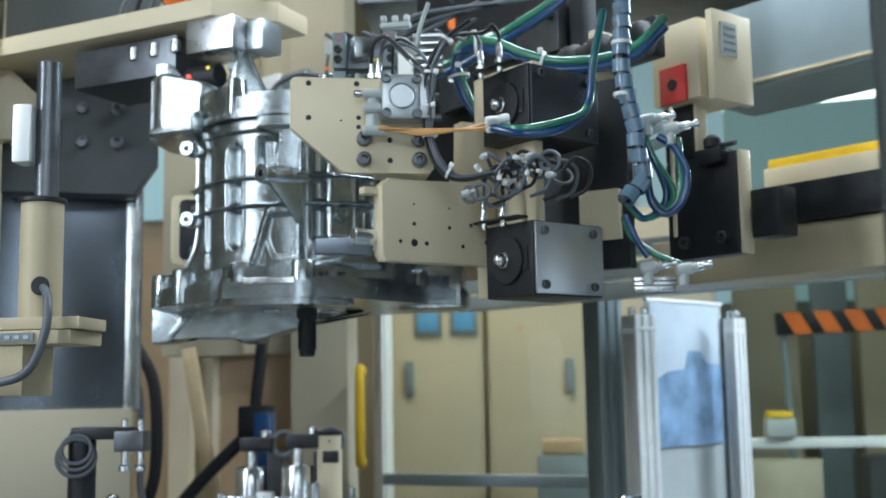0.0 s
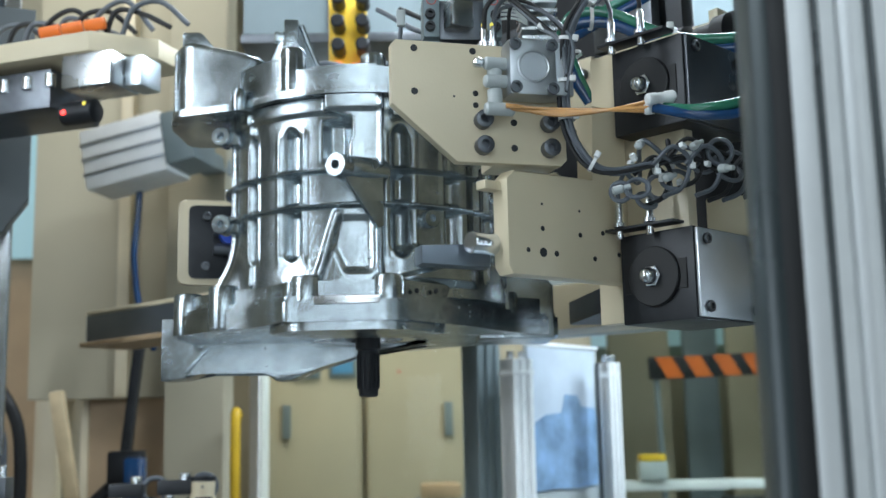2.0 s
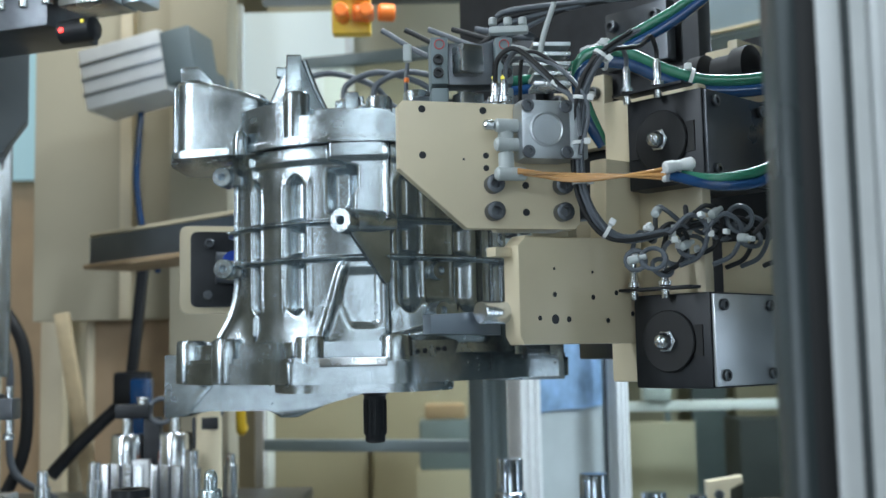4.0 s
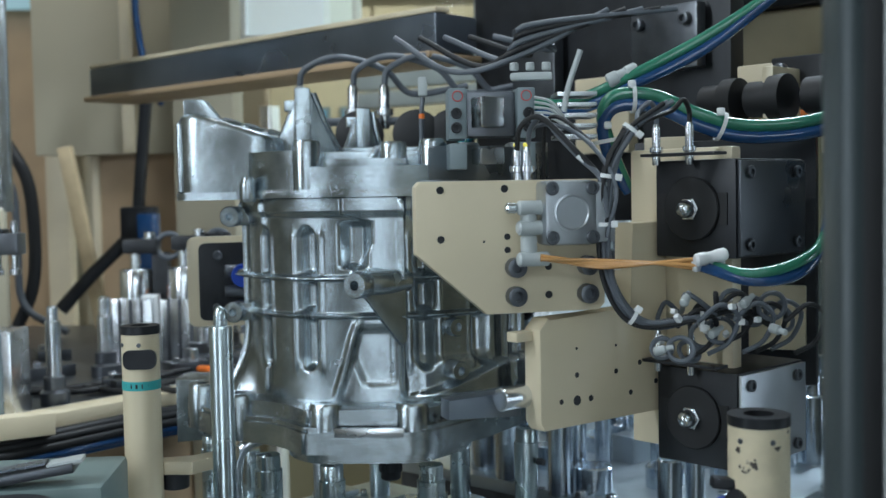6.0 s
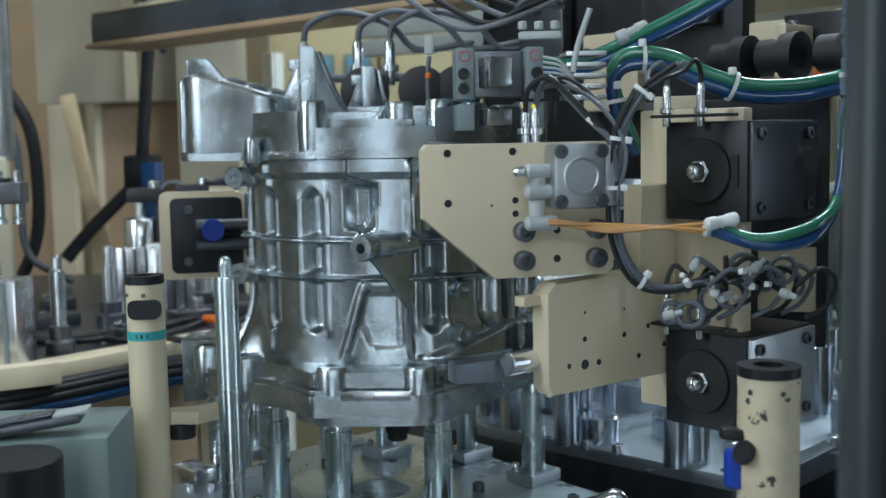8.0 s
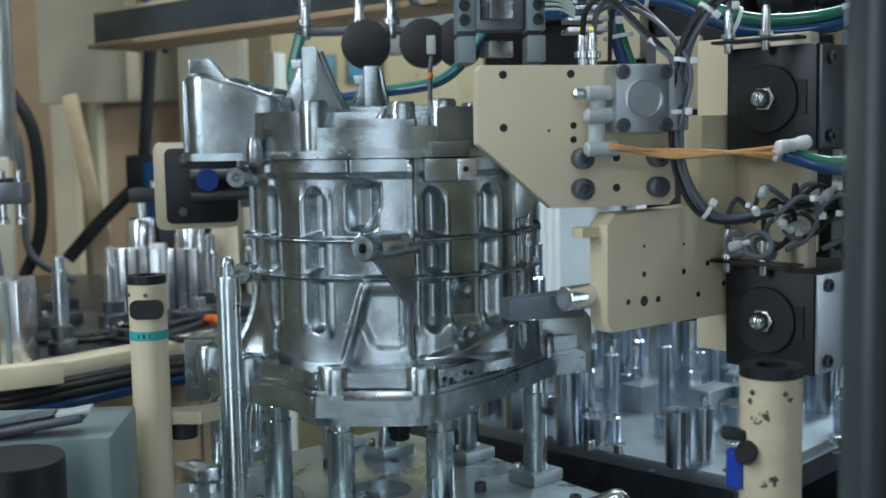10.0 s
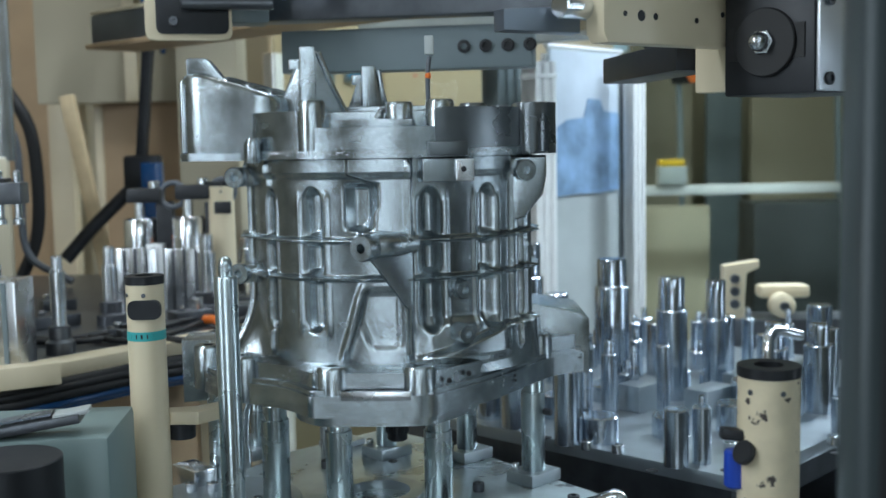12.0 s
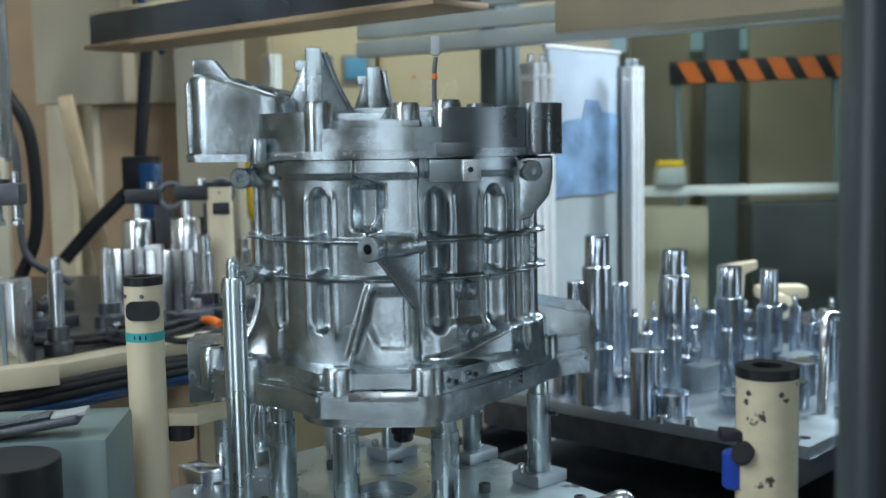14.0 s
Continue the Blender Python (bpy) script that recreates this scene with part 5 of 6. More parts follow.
def clamp_unit(u, v, h):
    t = thing("clamp_cylinder", "steel clamp cylinder with a black head and cable", "clamp", pose(u, v, 1.05), "clamps on the station table")
    part("block", box(0.074, 0.07, 0.115, pose(0, 0, 0.0575), bevel=0.004), MACHINED, t, "grooved aluminium cylinder block")
    for k in range(3):
        part("groove", box(0.005, 0.004, 0.112, pose(-0.022 + 0.02 * k, -0.0345, 0.0575), bevel=0), DARK_STEEL, t)
    part("body", lathe([(0.029, 0.114), (0.029, h * 0.9), (0.026, h * 0.92)], n=28), STEEL, t)
    part("valve", box(0.03, 0.03, 0.11, pose(0.045, 0.01, 0.14), bevel=0.003), BLACK, t)
    part("valve_band", box(0.006, 0.032, 0.03, pose(0.062, 0.008, 0.12), bevel=0.001), ORANGE, t)
    part("body_rib", box(0.03, 0.03, 0.12, pose(0.03, -0.01, 0.06), bevel=0.003), PROFILE, t)
    part("ram", rod(0.009, h * 0.28, pose(0, 0, h * 0.88)), STEEL, t)
    part("head", box(0.062, 0.035, 0.026, pose(0.012, 0, h * 1.15), bevel=0.004), BLACK, t)
    part("head_screw", rod(0.01, 0.014, pose(0.028, 0, h * 1.15 + 0.011)), STEEL, t)
    part("eyelet", ring_mesh(0.022, 0.005, pose(0.062, 0, h * 1.15, 80, 20, 0)), GREY_HOSE, t)


clamp_unit(-0.555, 2.03, 0.18)
clamp_unit(-0.46, 2.0, 0.185)


def clamp_arm(u, v, z):
    t = thing("swing_clamp", "black swing clamp with two clamping screws", "clamp", pose(u, v, 0))
    part("upright", rod(0.02, z - 1.05, pose(-0.064, 0, 1.05)), BLACK, t)
    part("arm", box(0.09, 0.03, 0.018, pose(-0.032, 0, z), bevel=0.003), BLACK, t)
    part("jaw", box(0.045, 0.035, 0.03, pose(0.012, 0, z - 0.012), bevel=0.003), DARK_STEEL, t)
    for dx in (0.0, 0.024):
        part("clamp_screw", lathe([(0.008, -0.055), (0.008, -0.048), (0.005, -0.046), (0.005, 0.018), (0.003, 0.02)], pose(dx, 0, z), n=12), STEEL, t)
    for k in range(3):
        part("cable_coil", ring_mesh(0.021 + 0.003 * k, 0.003, pose(-0.062, -0.026, z - 0.022 - 0.006 * k, 75, 15 * k, 10), n=24, k=6), GREY_HOSE, t)


clamp_arm(-0.615, 1.55, 1.297)
for k in range(7):
    z, o = 1.028 - 0.0052 * k, -0.008 * (k % 2)
    tagged(part("cable", hose([(-1.2, 1.415 + o, z), (-0.7, 1.415 + o, z), (-0.59, 1.43 + o, z), (-0.42, 1.61 + o, z + 0.004), (-0.3, 1.76 + o, z - 0.006), (-0.25, 1.85, z - 0.03)], 0.006 if k % 3 else 0.0075), (RUBBER, RUBBER, GREY_HOSE, RUBBER, GREEN_HOSE, BLUE_HOSE, BLUE_HOSE)[k]), "air line and cable along the table edge", "cable", "table edge cables")
tagged(part("gear_hose", hose([(-0.40, 1.83, 1.06), (-0.38, 1.81, 1.062), (-0.365, 1.79, 1.058)], 0.0075), ORANGE), "orange hose fitting on the table", "fitting")

rt = random.Random(12)
for k in range(12):
    u, v = rt.uniform(-0.75, -0.36), rt.uniform(1.62, 2.25)
    if abs(u + 0.5) < 0.1 and v > 1.9:
        continue
    tf = thing("table_fitting", "small oily fitting bolted to the table", "fitting", pose(u, v, 1.05, 0, 0, rt.uniform(0, 90)), "fittings on the station table")
    part("base", box(rt.uniform(0.04, 0.09), rt.uniform(0.03, 0.06), 0.02, pose(0, 0, 0.01), bevel=0.003), DARK_STEEL, tf)
    part("stud", rod(rt.uniform(0.008, 0.016), rt.uniform(0.02, 0.07), pose(0.01, 0, 0.018)), STEEL if k % 2 else DARK_STEEL, tf)
    part("screw", cap_screw(0.006, 0.008, pose(-0.018, 0, 0.02)), STEEL, tf)
for k in range(4):
    tagged(part("table_hose", hose([(-0.75 + 0.1 * k, 1.7, 1.056), (-0.62 + 0.08 * k, 1.66, 1.058), (-0.52 + 0.06 * k, 1.75 + 0.05 * k, 1.056), (-0.42, 1.86 + 0.04 * k, 1.058)], 0.005), RUBBER), "thin black hose across the table", "hose", "table hoses")

# grey-green cabinet close by
gb = thing("control_box", "grey-green painted control box with a glass scale", "control box", pose(-0.40, 0.98, 0))
part("body", box(0.19, 0.12, 0.3, pose(0.005, 0.02, 0.948, 0, 0, 5), bevel=0.006), GREEN_PAINT, gb)
part("scale_tray", box(0.2, 0.03, 0.008, pose(-0.02, -0.03, 1.1, 0, -8, 8), bevel=0.001), DARK_STEEL, gb)
part("scale_glass", box(0.17, 0.018, 0.002, pose(-0.03, -0.03, 1.1055, 0, -8, 8), bevel=0), BLUE_STEEL, gb, "dark glass scale")
part("scale_end", box(0.03, 0.022, 0.004, pose(0.07, -0.017, 1.117, 0, -8, 8), bevel=0.001), FITTING, gb)
part("motor_cap", rod(0.042, 0.17, pose(0.045, -0.1, 0.93), n=32), BLACK, gb)
kn = thing("hand_knob", "black round handwheel on the machine edge", "knob", pose(-0.29, 0.9, 0.985))
part("wheel", lathe([(0.055, 0), (0.06, 0.004), (0.06, 0.016), (0.05, 0.022)], n=40), RUBBER, kn)

# cream lever arm
lv = thing("lever_arm", "cream painted lever arm with a black tip", "lever", pose(-0.268, 1.12, 1.066))
part("stem", hose([(0.04, 0.035, 0.002), (0.045, 0.04, -0.04), (0.04, 0.045, -0.1), (0.04, 0.05, -0.2)], 0.007), STEEL, lv, "bent steel stem")
part("arm", slab([(-0.02, -0.012), (0.015, -0.012), (0.05, 0.03), (0.05, 0.058), (0.01, 0.012), (-0.02, 0.012)], 0, 0.014, bevel=0.003), CREAM, lv)
part("tip", rod(0.014, 0.016, pose(-0.005, 0, -0.015)), BLACK, lv)

# ---- machine column and arm on the left ----
mc = thing("machine_column", "blue-grey machine column with cream head plates", "machine", pose(-0.885, 1.95, 0, 0, 0, 20))
part("column", box(0.22, 0.2, 1.0, pose(0, 0, 1.8), bevel=0.006), COLUMN_STEEL, mc, "polished blue-grey upright")
part("column_rail", box(0.03, 0.05, 0.95, pose(0.12, -0.08, 1.8), bevel=0.004), STEEL, mc)
part("base", box(0.24, 0.24, 0.3, pose(0.0, 0, 1.18), bevel=0.006), WALL, mc)
# Shade on the cream head plate is put into a charcoal colour.
part("head_plate", slab([(-0.1, 1.7), (0.12, 1.7), (0.16, 1.76), (0.16, 2.1), (-0.1, 2.1)], -0.03, 0.03, pose(0.0, -0.16, 0) @ FRONT, bevel=0.005), SHADE_PAINT, mc, "head plate with socket screws, darkened for the shade on it")
part("head_wall", box(0.04, 0.3, 0.6, pose(-0.14, -0.2, 2.0), bevel=0.006), CREAM, mc)
part("gusset", slab([(0, 0), (0.16, 0), (0.16, 0.05), (0.05, 0.16), (0, 0.16)], -0.02, 0.02, pose(-0.17, -0.22, 1.78) @ FRONT, bevel=0.003), CREAM, mc)
for x in (-0.03, 0.03, 0.09):
    for z in (1.79, 1.85, 1.92):
        part("bolt", cap_screw(0.011, 0.01, pose(x, -0.195, z) @ FRONT), DARK_STEEL, mc)
arm = thing("loading_arm", "cream loading arm with sensors and orange fittings", "machine arm", pose(-0.545, 1.56, 1.9, 0, 0, -20))
part("arm_plate", slab([(-0.42, -0.05), (0.1, -0.05), (0.17, 0.02), (0.17, 0.1), (-0.42, 0.1)], 0, 0.03, bevel=0.003), CREAM, arm)
part("slide_block", box(0.085, 0.07, 0.05, pose(0.10, -0.02, -0.03), bevel=0.004), MACHINED, arm, "bright machined end block")
part("slide_block", box(0.03, 0.05, 0.045, pose(0.158, 0.0, -0.03), bevel=0.004), PLATE, arm)
part("under_block", box(0.2, 0.12, 0.06, pose(-0.08, 0.03, -0.04), bevel=0.004), DARK_STEEL, arm)
part("sensor_eye", lathe([(0.01, -0.03), (0.017, -0.026), (0.017, 0.026), (0.012, 0.03)], pose(0.075, -0.03, -0.085) @ Matrix.Rotation(radians(90), 4, "Y"), n=20), BLACK, arm, "black sensor head with small lights")
part("red_light", rod(0.004, 0.003, pose(0.058, -0.046, -0.087) @ FRONT, n=12), LED_RED, arm)
part("green_light", rod(0.003, 0.003, pose(0.092, -0.0445, -0.077) @ FRONT, n=12), LED_YELLOW, arm)
for x in (-0.06, -0.02, 0.02):
    part("screw", cap_screw(0.008, 0.02, pose(x, -0.03, -0.02) @ Matrix.Rotation(radians(180), 4, "X")), STEEL, arm)
rnd = random.Random(9)
for k in range(9):
    p0 = Vector((-0.12 + 0.03 * k, 0.0, 0.035))
    part("cable", hose([p0, p0 + Vector((0.02, 0.0, 0.04)), p0 + Vector((0.06, 0.01, 0.03 + rnd.uniform(0, 0.03))), p0 + Vector((0.1, 0.02, 0.01))], 0.004), RUBBER if k % 2 else GREY_HOSE, arm)
for k in range(3):
    part("orange_fitting", rod(0.009, 0.03, pose(-0.01 + 0.04 * k, -0.02, 0.05, 0, 80, 20)), ORANGE, arm)
cyl = thing("air_cylinder", "cream air cylinder with a bright rod", "air cylinder", pose(-0.585, 1.2, 0))
part("barrel", rod(0.0245, 0.146, pose(0, 0, 1.434), n=32), OLIVE, cyl)
part("barrel_cap", rod(0.028, 0.006, pose(0, 0, 1.578), n=32), BLACK, cyl)
part("rod", rod(0.014, 0.17, pose(0.004, 0, 1.58)), DARK_STEEL, cyl)
part("rod_block", box(0.022, 0.03, 0.07, pose(-0.018, -0.01, 1.66), bevel=0.003), PROFILE, cyl, "white-lit rod end block")
part("flange", box(0.13, 0.08, 0.014, pose(0, 0, 1.434), bevel=0.002), OLIVE, cyl)
part("label_plate", box(0.05, 0.002, 0.01, pose(-0.01, -0.0465, 1.418), bevel=0), GREY_PAINT, cyl)
for k in range(4):
    part("label_bar", box(0.006, 0.001, 0.004, pose(-0.026 + 0.011 * k, -0.0482, 1.418), bevel=0), FITTING, cyl)
part("lower_flange", box(0.115, 0.09, 0.016, pose(0, 0, 1.418), bevel=0.002), OLIVE, cyl)
part("sight_hole", rod(0.011, 0.004, pose(0.012, -0.0245, 1.478) @ FRONT, n=24), BLACK, cyl)
part("base_block", box(0.08, 0.08, 0.058, pose(-0.04, 0, 1.381), bevel=0.003), OLIVE, cyl)
part("stand", box(0.05, 0.05, 1.353, pose(-0.11, 0, 0.6765), bevel=0.003), OLIVE, cyl)
part("cable", hose([(0.013, -0.022, 1.478), (0.032, -0.05, 1.46), (0.034, -0.06, 1.42), (0.012, -0.065, 1.375), (-0.06, -0.06, 1.362)], 0.005), GREY_HOSE, cyl)

# ---- behind: panels, columns, guards ----


def panel(name, u0, u1, v, z0, z1, mat, label, category, d=0.04, rz=0):
    return tagged(part(name, box(u1 - u0, d, z1 - z0, bevel=0.003), mat, at=pose((u0 + u1) / 2, v, (z0 + z1) / 2, 0, 0, rz)), label, category)


panel("wall_panel", -1.9, -0.75, 3.0, 0, 3.2, WALL, "cream sheet metal machine panel", "panel")
panel("tan_door", -1.3, -1.02, 2.95, 0.9, 2.0, TAN, "tan board door panel in a cream frame", "door")
panel("partition", -0.98, -0.6, 2.75, 1.45, 2.7, WALL, "cream upright machine panel", "panel")
panel("column", -0.62, -0.48, 2.7, 0, 3.0, WALL, "pale grey upright column", "column", 0.14)
for u, z0, z1, w in ((-1.36, 0.0, 2.1, 0.05), (-0.99, 0.0, 2.6, 0.06), (-1.18, 2.02, 2.08, 0.36), (-0.74, 1.45, 2.6, 0.03)):
    panel("cover_strip", u - w / 2, u + w / 2, 2.71 if u > -0.8 else 2.93, z0, z1, CREAM, "cream cover strip on the partition", "strip", 0.05)
tp = panel("tan_panel", -0.86, -0.6, 2.8, 0.6, 1.62, TAN, "tan board behind the table", "panel")
for x in (-0.12, 0.12):
    part("edge_strip", box(0.02, 0.05, 1.02, bevel=0.003), CREAM, tp, at=pose(x, 0, 0))
panel("hood_panel", -0.42, 0.1, 2.9, 1.95, 4.2, WALL, "cream machine hood panel", "panel")
st = tagged(part("wooden_stick", box(0.032, 0.026, 1.0, bevel=0.004), WOOD, at=pose(-0.76, 2.55, 0.97, 0, -10.2, 0)), "pale wooden stick leaning behind the table", "stick")
bh = thing("hose_arm", "black hose arm with a jointed bracket", "hose arm", pose(0, 0, 0))
part("head", box(0.06, 0.06, 0.1, pose(-0.98, 2.45, 1.56), bevel=0.006), BLACK, bh)
part("hose", hose([(-0.98, 2.45, 1.52), (-0.92, 2.4, 1.46), (-0.88, 2.4, 1.38), (-0.87, 2.4, 1.25), (-0.88, 2.4, 1.15), (-0.92, 2.4, 1.06)], 0.0135), RUBBER, bh)
part("hose", hose([(-0.98, 2.44, 1.52), (-0.94, 2.38, 1.43), (-0.905, 2.38, 1.36), (-0.90, 2.38, 1.24), (-0.89, 2.38, 1.12), (-0.80, 2.38, 1.06)], 0.008), GREY_HOSE, bh)
b2 = thing("bracket_arm", "black clamp bracket behind the posts", "bracket", pose(0, 0, 0))
part("post", box(0.022, 0.03, 0.28, pose(-0.66, 2.5, 1.44, 0, 6, 0), bevel=0.004), BLACK, b2)
part("joint", box(0.08, 0.05, 0.09, pose(-0.67, 2.5, 1.28), bevel=0.01), BLACK, b2)
part("brace", hose([(-0.70, 2.5, 1.25), (-0.78, 2.48, 1.17), (-0.84, 2.46, 1.10)], 0.015), BLACK, b2)
part("bag", box(0.045, 0.04, 0.14, pose(-0.64, 2.46, 1.24), bevel=0.008), BLUE_HOSE, b2)
ym = thing("valve_strip", "yellow manifold strip with black and orange couplings", "manifold", pose(-0.13, 1.95, 2.05))
part("strip", box(0.07, 0.03, 0.24, bevel=0.004), YELLOW, ym)
part("hanger", box(0.03, 0.02, 2.05, pose(0, 0.02, 1.12), bevel=0.002), GREY_PAINT, ym)
for k in range(5):
    for dx in (-0.015, 0.03):
        part("coupling", rod(0.013, 0.05, pose(dx, -0.015, 0.09 - 0.045 * k) @ FRONT, c=0.003, n=14), ORANGE if k > 2 else BLACK, ym)
        if k > 2:
            part("coupling_sleeve", rod(0.016, 0.03, pose(dx + 0.02, -0.04, 0.09 - 0.045 * k, 0, 90, 10), c=0.003, n=14), ORANGE, ym)
yh = tagged(part("yellow_handle", hose([(-0.44, 2.6, 1.40), (-0.44, 2.57, 1.39), (-0.44, 2.57, 1.2), (-0.44, 2.6, 1.19)], 0.012), YELLOW), "yellow door pull handle", "handle")
db = thing("duct_beam", "blue-grey steel duct beam with a tan underside", "duct", pose(-0.317, 1.961, 1.565, 0, 0, -43))
part("duct", box(0.95, 0.09, 0.055, pose(0, 0, 0.01), bevel=0.004), BLUE_STEEL, db)
part("top_lip", box(0.95, 0.03, 0.008, pose(0, -0.03, 0.042), bevel=0.002), CREAM, db)
part("underside", box(0.95, 0.12, 0.010, pose(0, 0.0, -0.0235), bevel=0.003), TAN, db)
mh = panel("machine_hood", -0.36, 0.9, 2.3, 2.15, 4.2, GREY_PAINT, "grey sheet metal machine hood", "hood", 0.3)
part("bottom_lip", box(1.27, 0.31, 0.02, bevel=0.003), DARK_STEEL, mh, at=pose(0, 0, -1.018))
for x in (-0.45, -0.12, 0.22):
    part("cover_seam", box(0.012, 0.012, 2.0, bevel=0.002), DARK_STEEL, mh, at=pose(x, -0.152, 0))

ct = thing("cable_tray", "aluminium cable tray on the partition, coloured pale for its reflections", "cable tray", pose(-0.655, 2.45, 1.99, 0, -10, -14))
# Pale, barely metallic material carries the tray's reflections in its colour.
part("tray", box(0.2, 0.12, 0.14, bevel=0.004), PROFILE, ct)
for k in range(3):
    part("fold", box(0.204, 0.004, 0.006, pose(0, -0.061, -0.035 + 0.035 * k), bevel=0.001), SATIN, ct)
part("end_cap", box(0.07, 0.122, 0.12, pose(0.136, 0, 0.0), bevel=0.004), GREY_PAINT, ct)
part("arm", box(0.05, 0.25, 0.04, pose(0.1, 0.14, 0), bevel=0.003), GREY_PAINT, ct)
tagged(part("blue_cable", hose([(-0.655, 2.5, 1.93), (-0.66, 2.5, 1.85), (-0.665, 2.5, 1.75), (-0.65, 2.52, 1.62), (-0.64, 2.6, 1.56)], 0.008), BLUE_HOSE), "blue cable hanging down the partition", "cable")
tagged(part("teal_window", box(0.5, 0.03, 0.5, bevel=0.004), SKYLIT, at=pose(-1.15, 2.9, 2.08)), "pale teal window above the tan door", "window")
wn = thing("window_1", "bright frosted window in a white frame", "window", kind="structure")
part("pane", box(0.28, 0.012, 0.52, pose(-0.34, 2.86, 2.0), bevel=0.002), LIT_WINDOW, wn)
for x in (-0.49, -0.2):
    part("window_frame", box(0.022, 0.03, 0.56, pose(x, 2.855, 2.0), bevel=0.003), WHITE, wn)
part("window_sill", box(0.34, 0.05, 0.02, pose(-0.34, 2.85, 1.735), bevel=0.003), WHITE, wn)
alb = thing("aluminium_block", "grooved aluminium profile block on the table", "block", pose(-0.612, 1.52, 1.05))
part("block", box(0.07, 0.07, 0.12, pose(0, 0, 0.06), bevel=0.003), MACHINED, alb)
for k in range(2):
    part("slot", box(0.006, 0.004, 0.116, pose(0.004 + 0.016 * k, -0.036, 0.06), bevel=0), GREY_PAINT, alb)

# electric cabinets
for k, (u0, u1) in enumerate(((-0.62, -0.23), (-0.225, 0.19), (0.195, 0.6))):
    c = thing("electric_cabinet", "cream electric cabinet with a flush blue-grey handle", "cabinet", pose(0, 0, 0), "electric cabinets")
    part("body", box(u1 - u0 - 0.006, 0.5, 2.0, pose((u0 + u1) / 2, 4.25, 1.0), bevel=0.004), WALL, c)
    part("door", box(u1 - u0 - 0.03, 0.02, 1.9, pose((u0 + u1) / 2, 3.99, 1.0), bevel=0.004), WALL, c)
    part("door_handle", box(0.03, 0.02, 0.12, pose(u0 + (0.12 if k == 0 else 0.3), 3.972, 1.4), bevel=0.004), GREY_PAINT, c)
    if k == 0:
        for x in (-0.43, -0.30):
            part("screen_frame", box(0.1, 0.012, 0.1, pose(x, 3.975, 1.6), bevel=0.004), GREY_PAINT, c)
            part("screen", box(0.072, 0.004, 0.07, pose(x, 3.967, 1.602), bevel=0.001), SCREEN, c, "lit blue display")
    if k == 1:
        part("indicator", rod(0.005, 0.006, pose(-0.1, 3.98, 1.57) @ FRONT), RED, c)
bx2 = thing("tote_box", "blue-grey tote with a tan lid", "box", pose(0.045, 3.7, 0))
part("tote", box(0.18, 0.2, 0.16, pose(0, 0, 1.06), bevel=0.01), GREY_PAINT, bx2)
part("stand", box(0.2, 0.22, 0.98, pose(0, 0, 0.49), bevel=0.004), WALL, bx2)
part("lid", box(0.13, 0.18, 0.045, pose(-0.005, 0, 1.165), bevel=0.006), TAN, bx2)

# guard of aluminium profile


def profile_post(name, u, v, z0, z1, w, label, mat=PROFILE, rz=43):
    t = thing(name, label, "post", pose(u, v, 0, 0, 0, rz), "guard posts")
    part("core", box(w, w, z1 - z0, pose(0, 0, (z0 + z1) / 2), bevel=0.002), mat, t)
    for x in (-0.39, 0.0, 0.39):
        part("rib", box(w * 0.22, w + 0.008, z1 - z0, pose(x * w, 0, (z0 + z1) / 2), bevel=0.001), mat, t)
    if z1 < 1.55:
        part("joint", box(w * 1.12, w * 1.2, 0.012, pose(0, 0, z1 - 0.03), bevel=0.003), mat, t)
        for x in (-0.3, 0.3):
            part("top_bolt", rod(0.008, 0.018, pose(x * w, 0, z1), n=12), STEEL, t)
    return t


profile_post("guard_post", -0.45, 3.0, 0, 1.58, 0.035, "bright aluminium profile guard post")
# White instead of aluminium on two posts: lamp glare put into the colour.
profile_post("guard_post", 0.2, 2.4, 0, 1.505, 0.05, "aluminium profile guard post, whitened for the glare on it", WHITE, 28)
profile_post("guard_post", 0.436, 2.6, 0, 1.505, 0.032, "aluminium profile guard post, whitened for the glare on it", WHITE, 28)
profile_post("guard_post", 0.13, 2.56, 0, 2.3, 0.062, "grey aluminium profile guard post", GREY_PAINT, 30)
gp = thing("guard_door", "cloudy blue guard door panel in an aluminium frame", "guard door", pose(0.318, 2.56, 0, 0, 0, 50))
part("panel", box(0.30, 0.006, 1.54, pose(0, 0, 0.77), bevel=0.002), FROST, gp)
part("top_edge", box(0.31, 0.012, 0.008, pose(0, 0, 1.544), bevel=0.002), PROFILE, gp)
part("film", slab([(-0.14, 1.33), (0.135, 1.33), (0.135, 1.536), (-0.14, 1.536)], 0, 0.002, pose(-0.005, -0.004, 0) @ FRONT, bevel=0), PALE_FILM, gp, "pale upper film on the panel")
part("film", slab([(-0.14, 1.216), (-0.05, 1.22), (0.05, 1.217), (0.135, 1.222), (0.135, 1.40), (0.07, 1.405), (0.055, 1.43), (0.005, 1.432), (-0.012, 1.39), (-0.08, 1.385), (-0.14, 1.36)], 0.0025, 0.0045, pose(-0.005, -0.004, 0) @ FRONT, bevel=0), BLUE_FILM, gp, "torn blue protective film on the panel")
part("frame", box(0.012, 0.03, 1.5, pose(0.15, -0.004, 0.76), bevel=0.003), DARK_STEEL, gp)
gw = thing("guard_window", "olive tinted guard window in a dark frame", "guard window", pose(-0.165, 2.82, 0, 0, 0, -17))
olive = part("pane", box(0.56, 0.005, 2.1, pose(0, 0, 1.06), bevel=0), OLIVE_TINT, gw)
olive.visible_shadow = False
part("rail", box(0.56, 0.03, 0.03, pose(0, 0, 1.125), bevel=0.004), GREY_PAINT, gw)
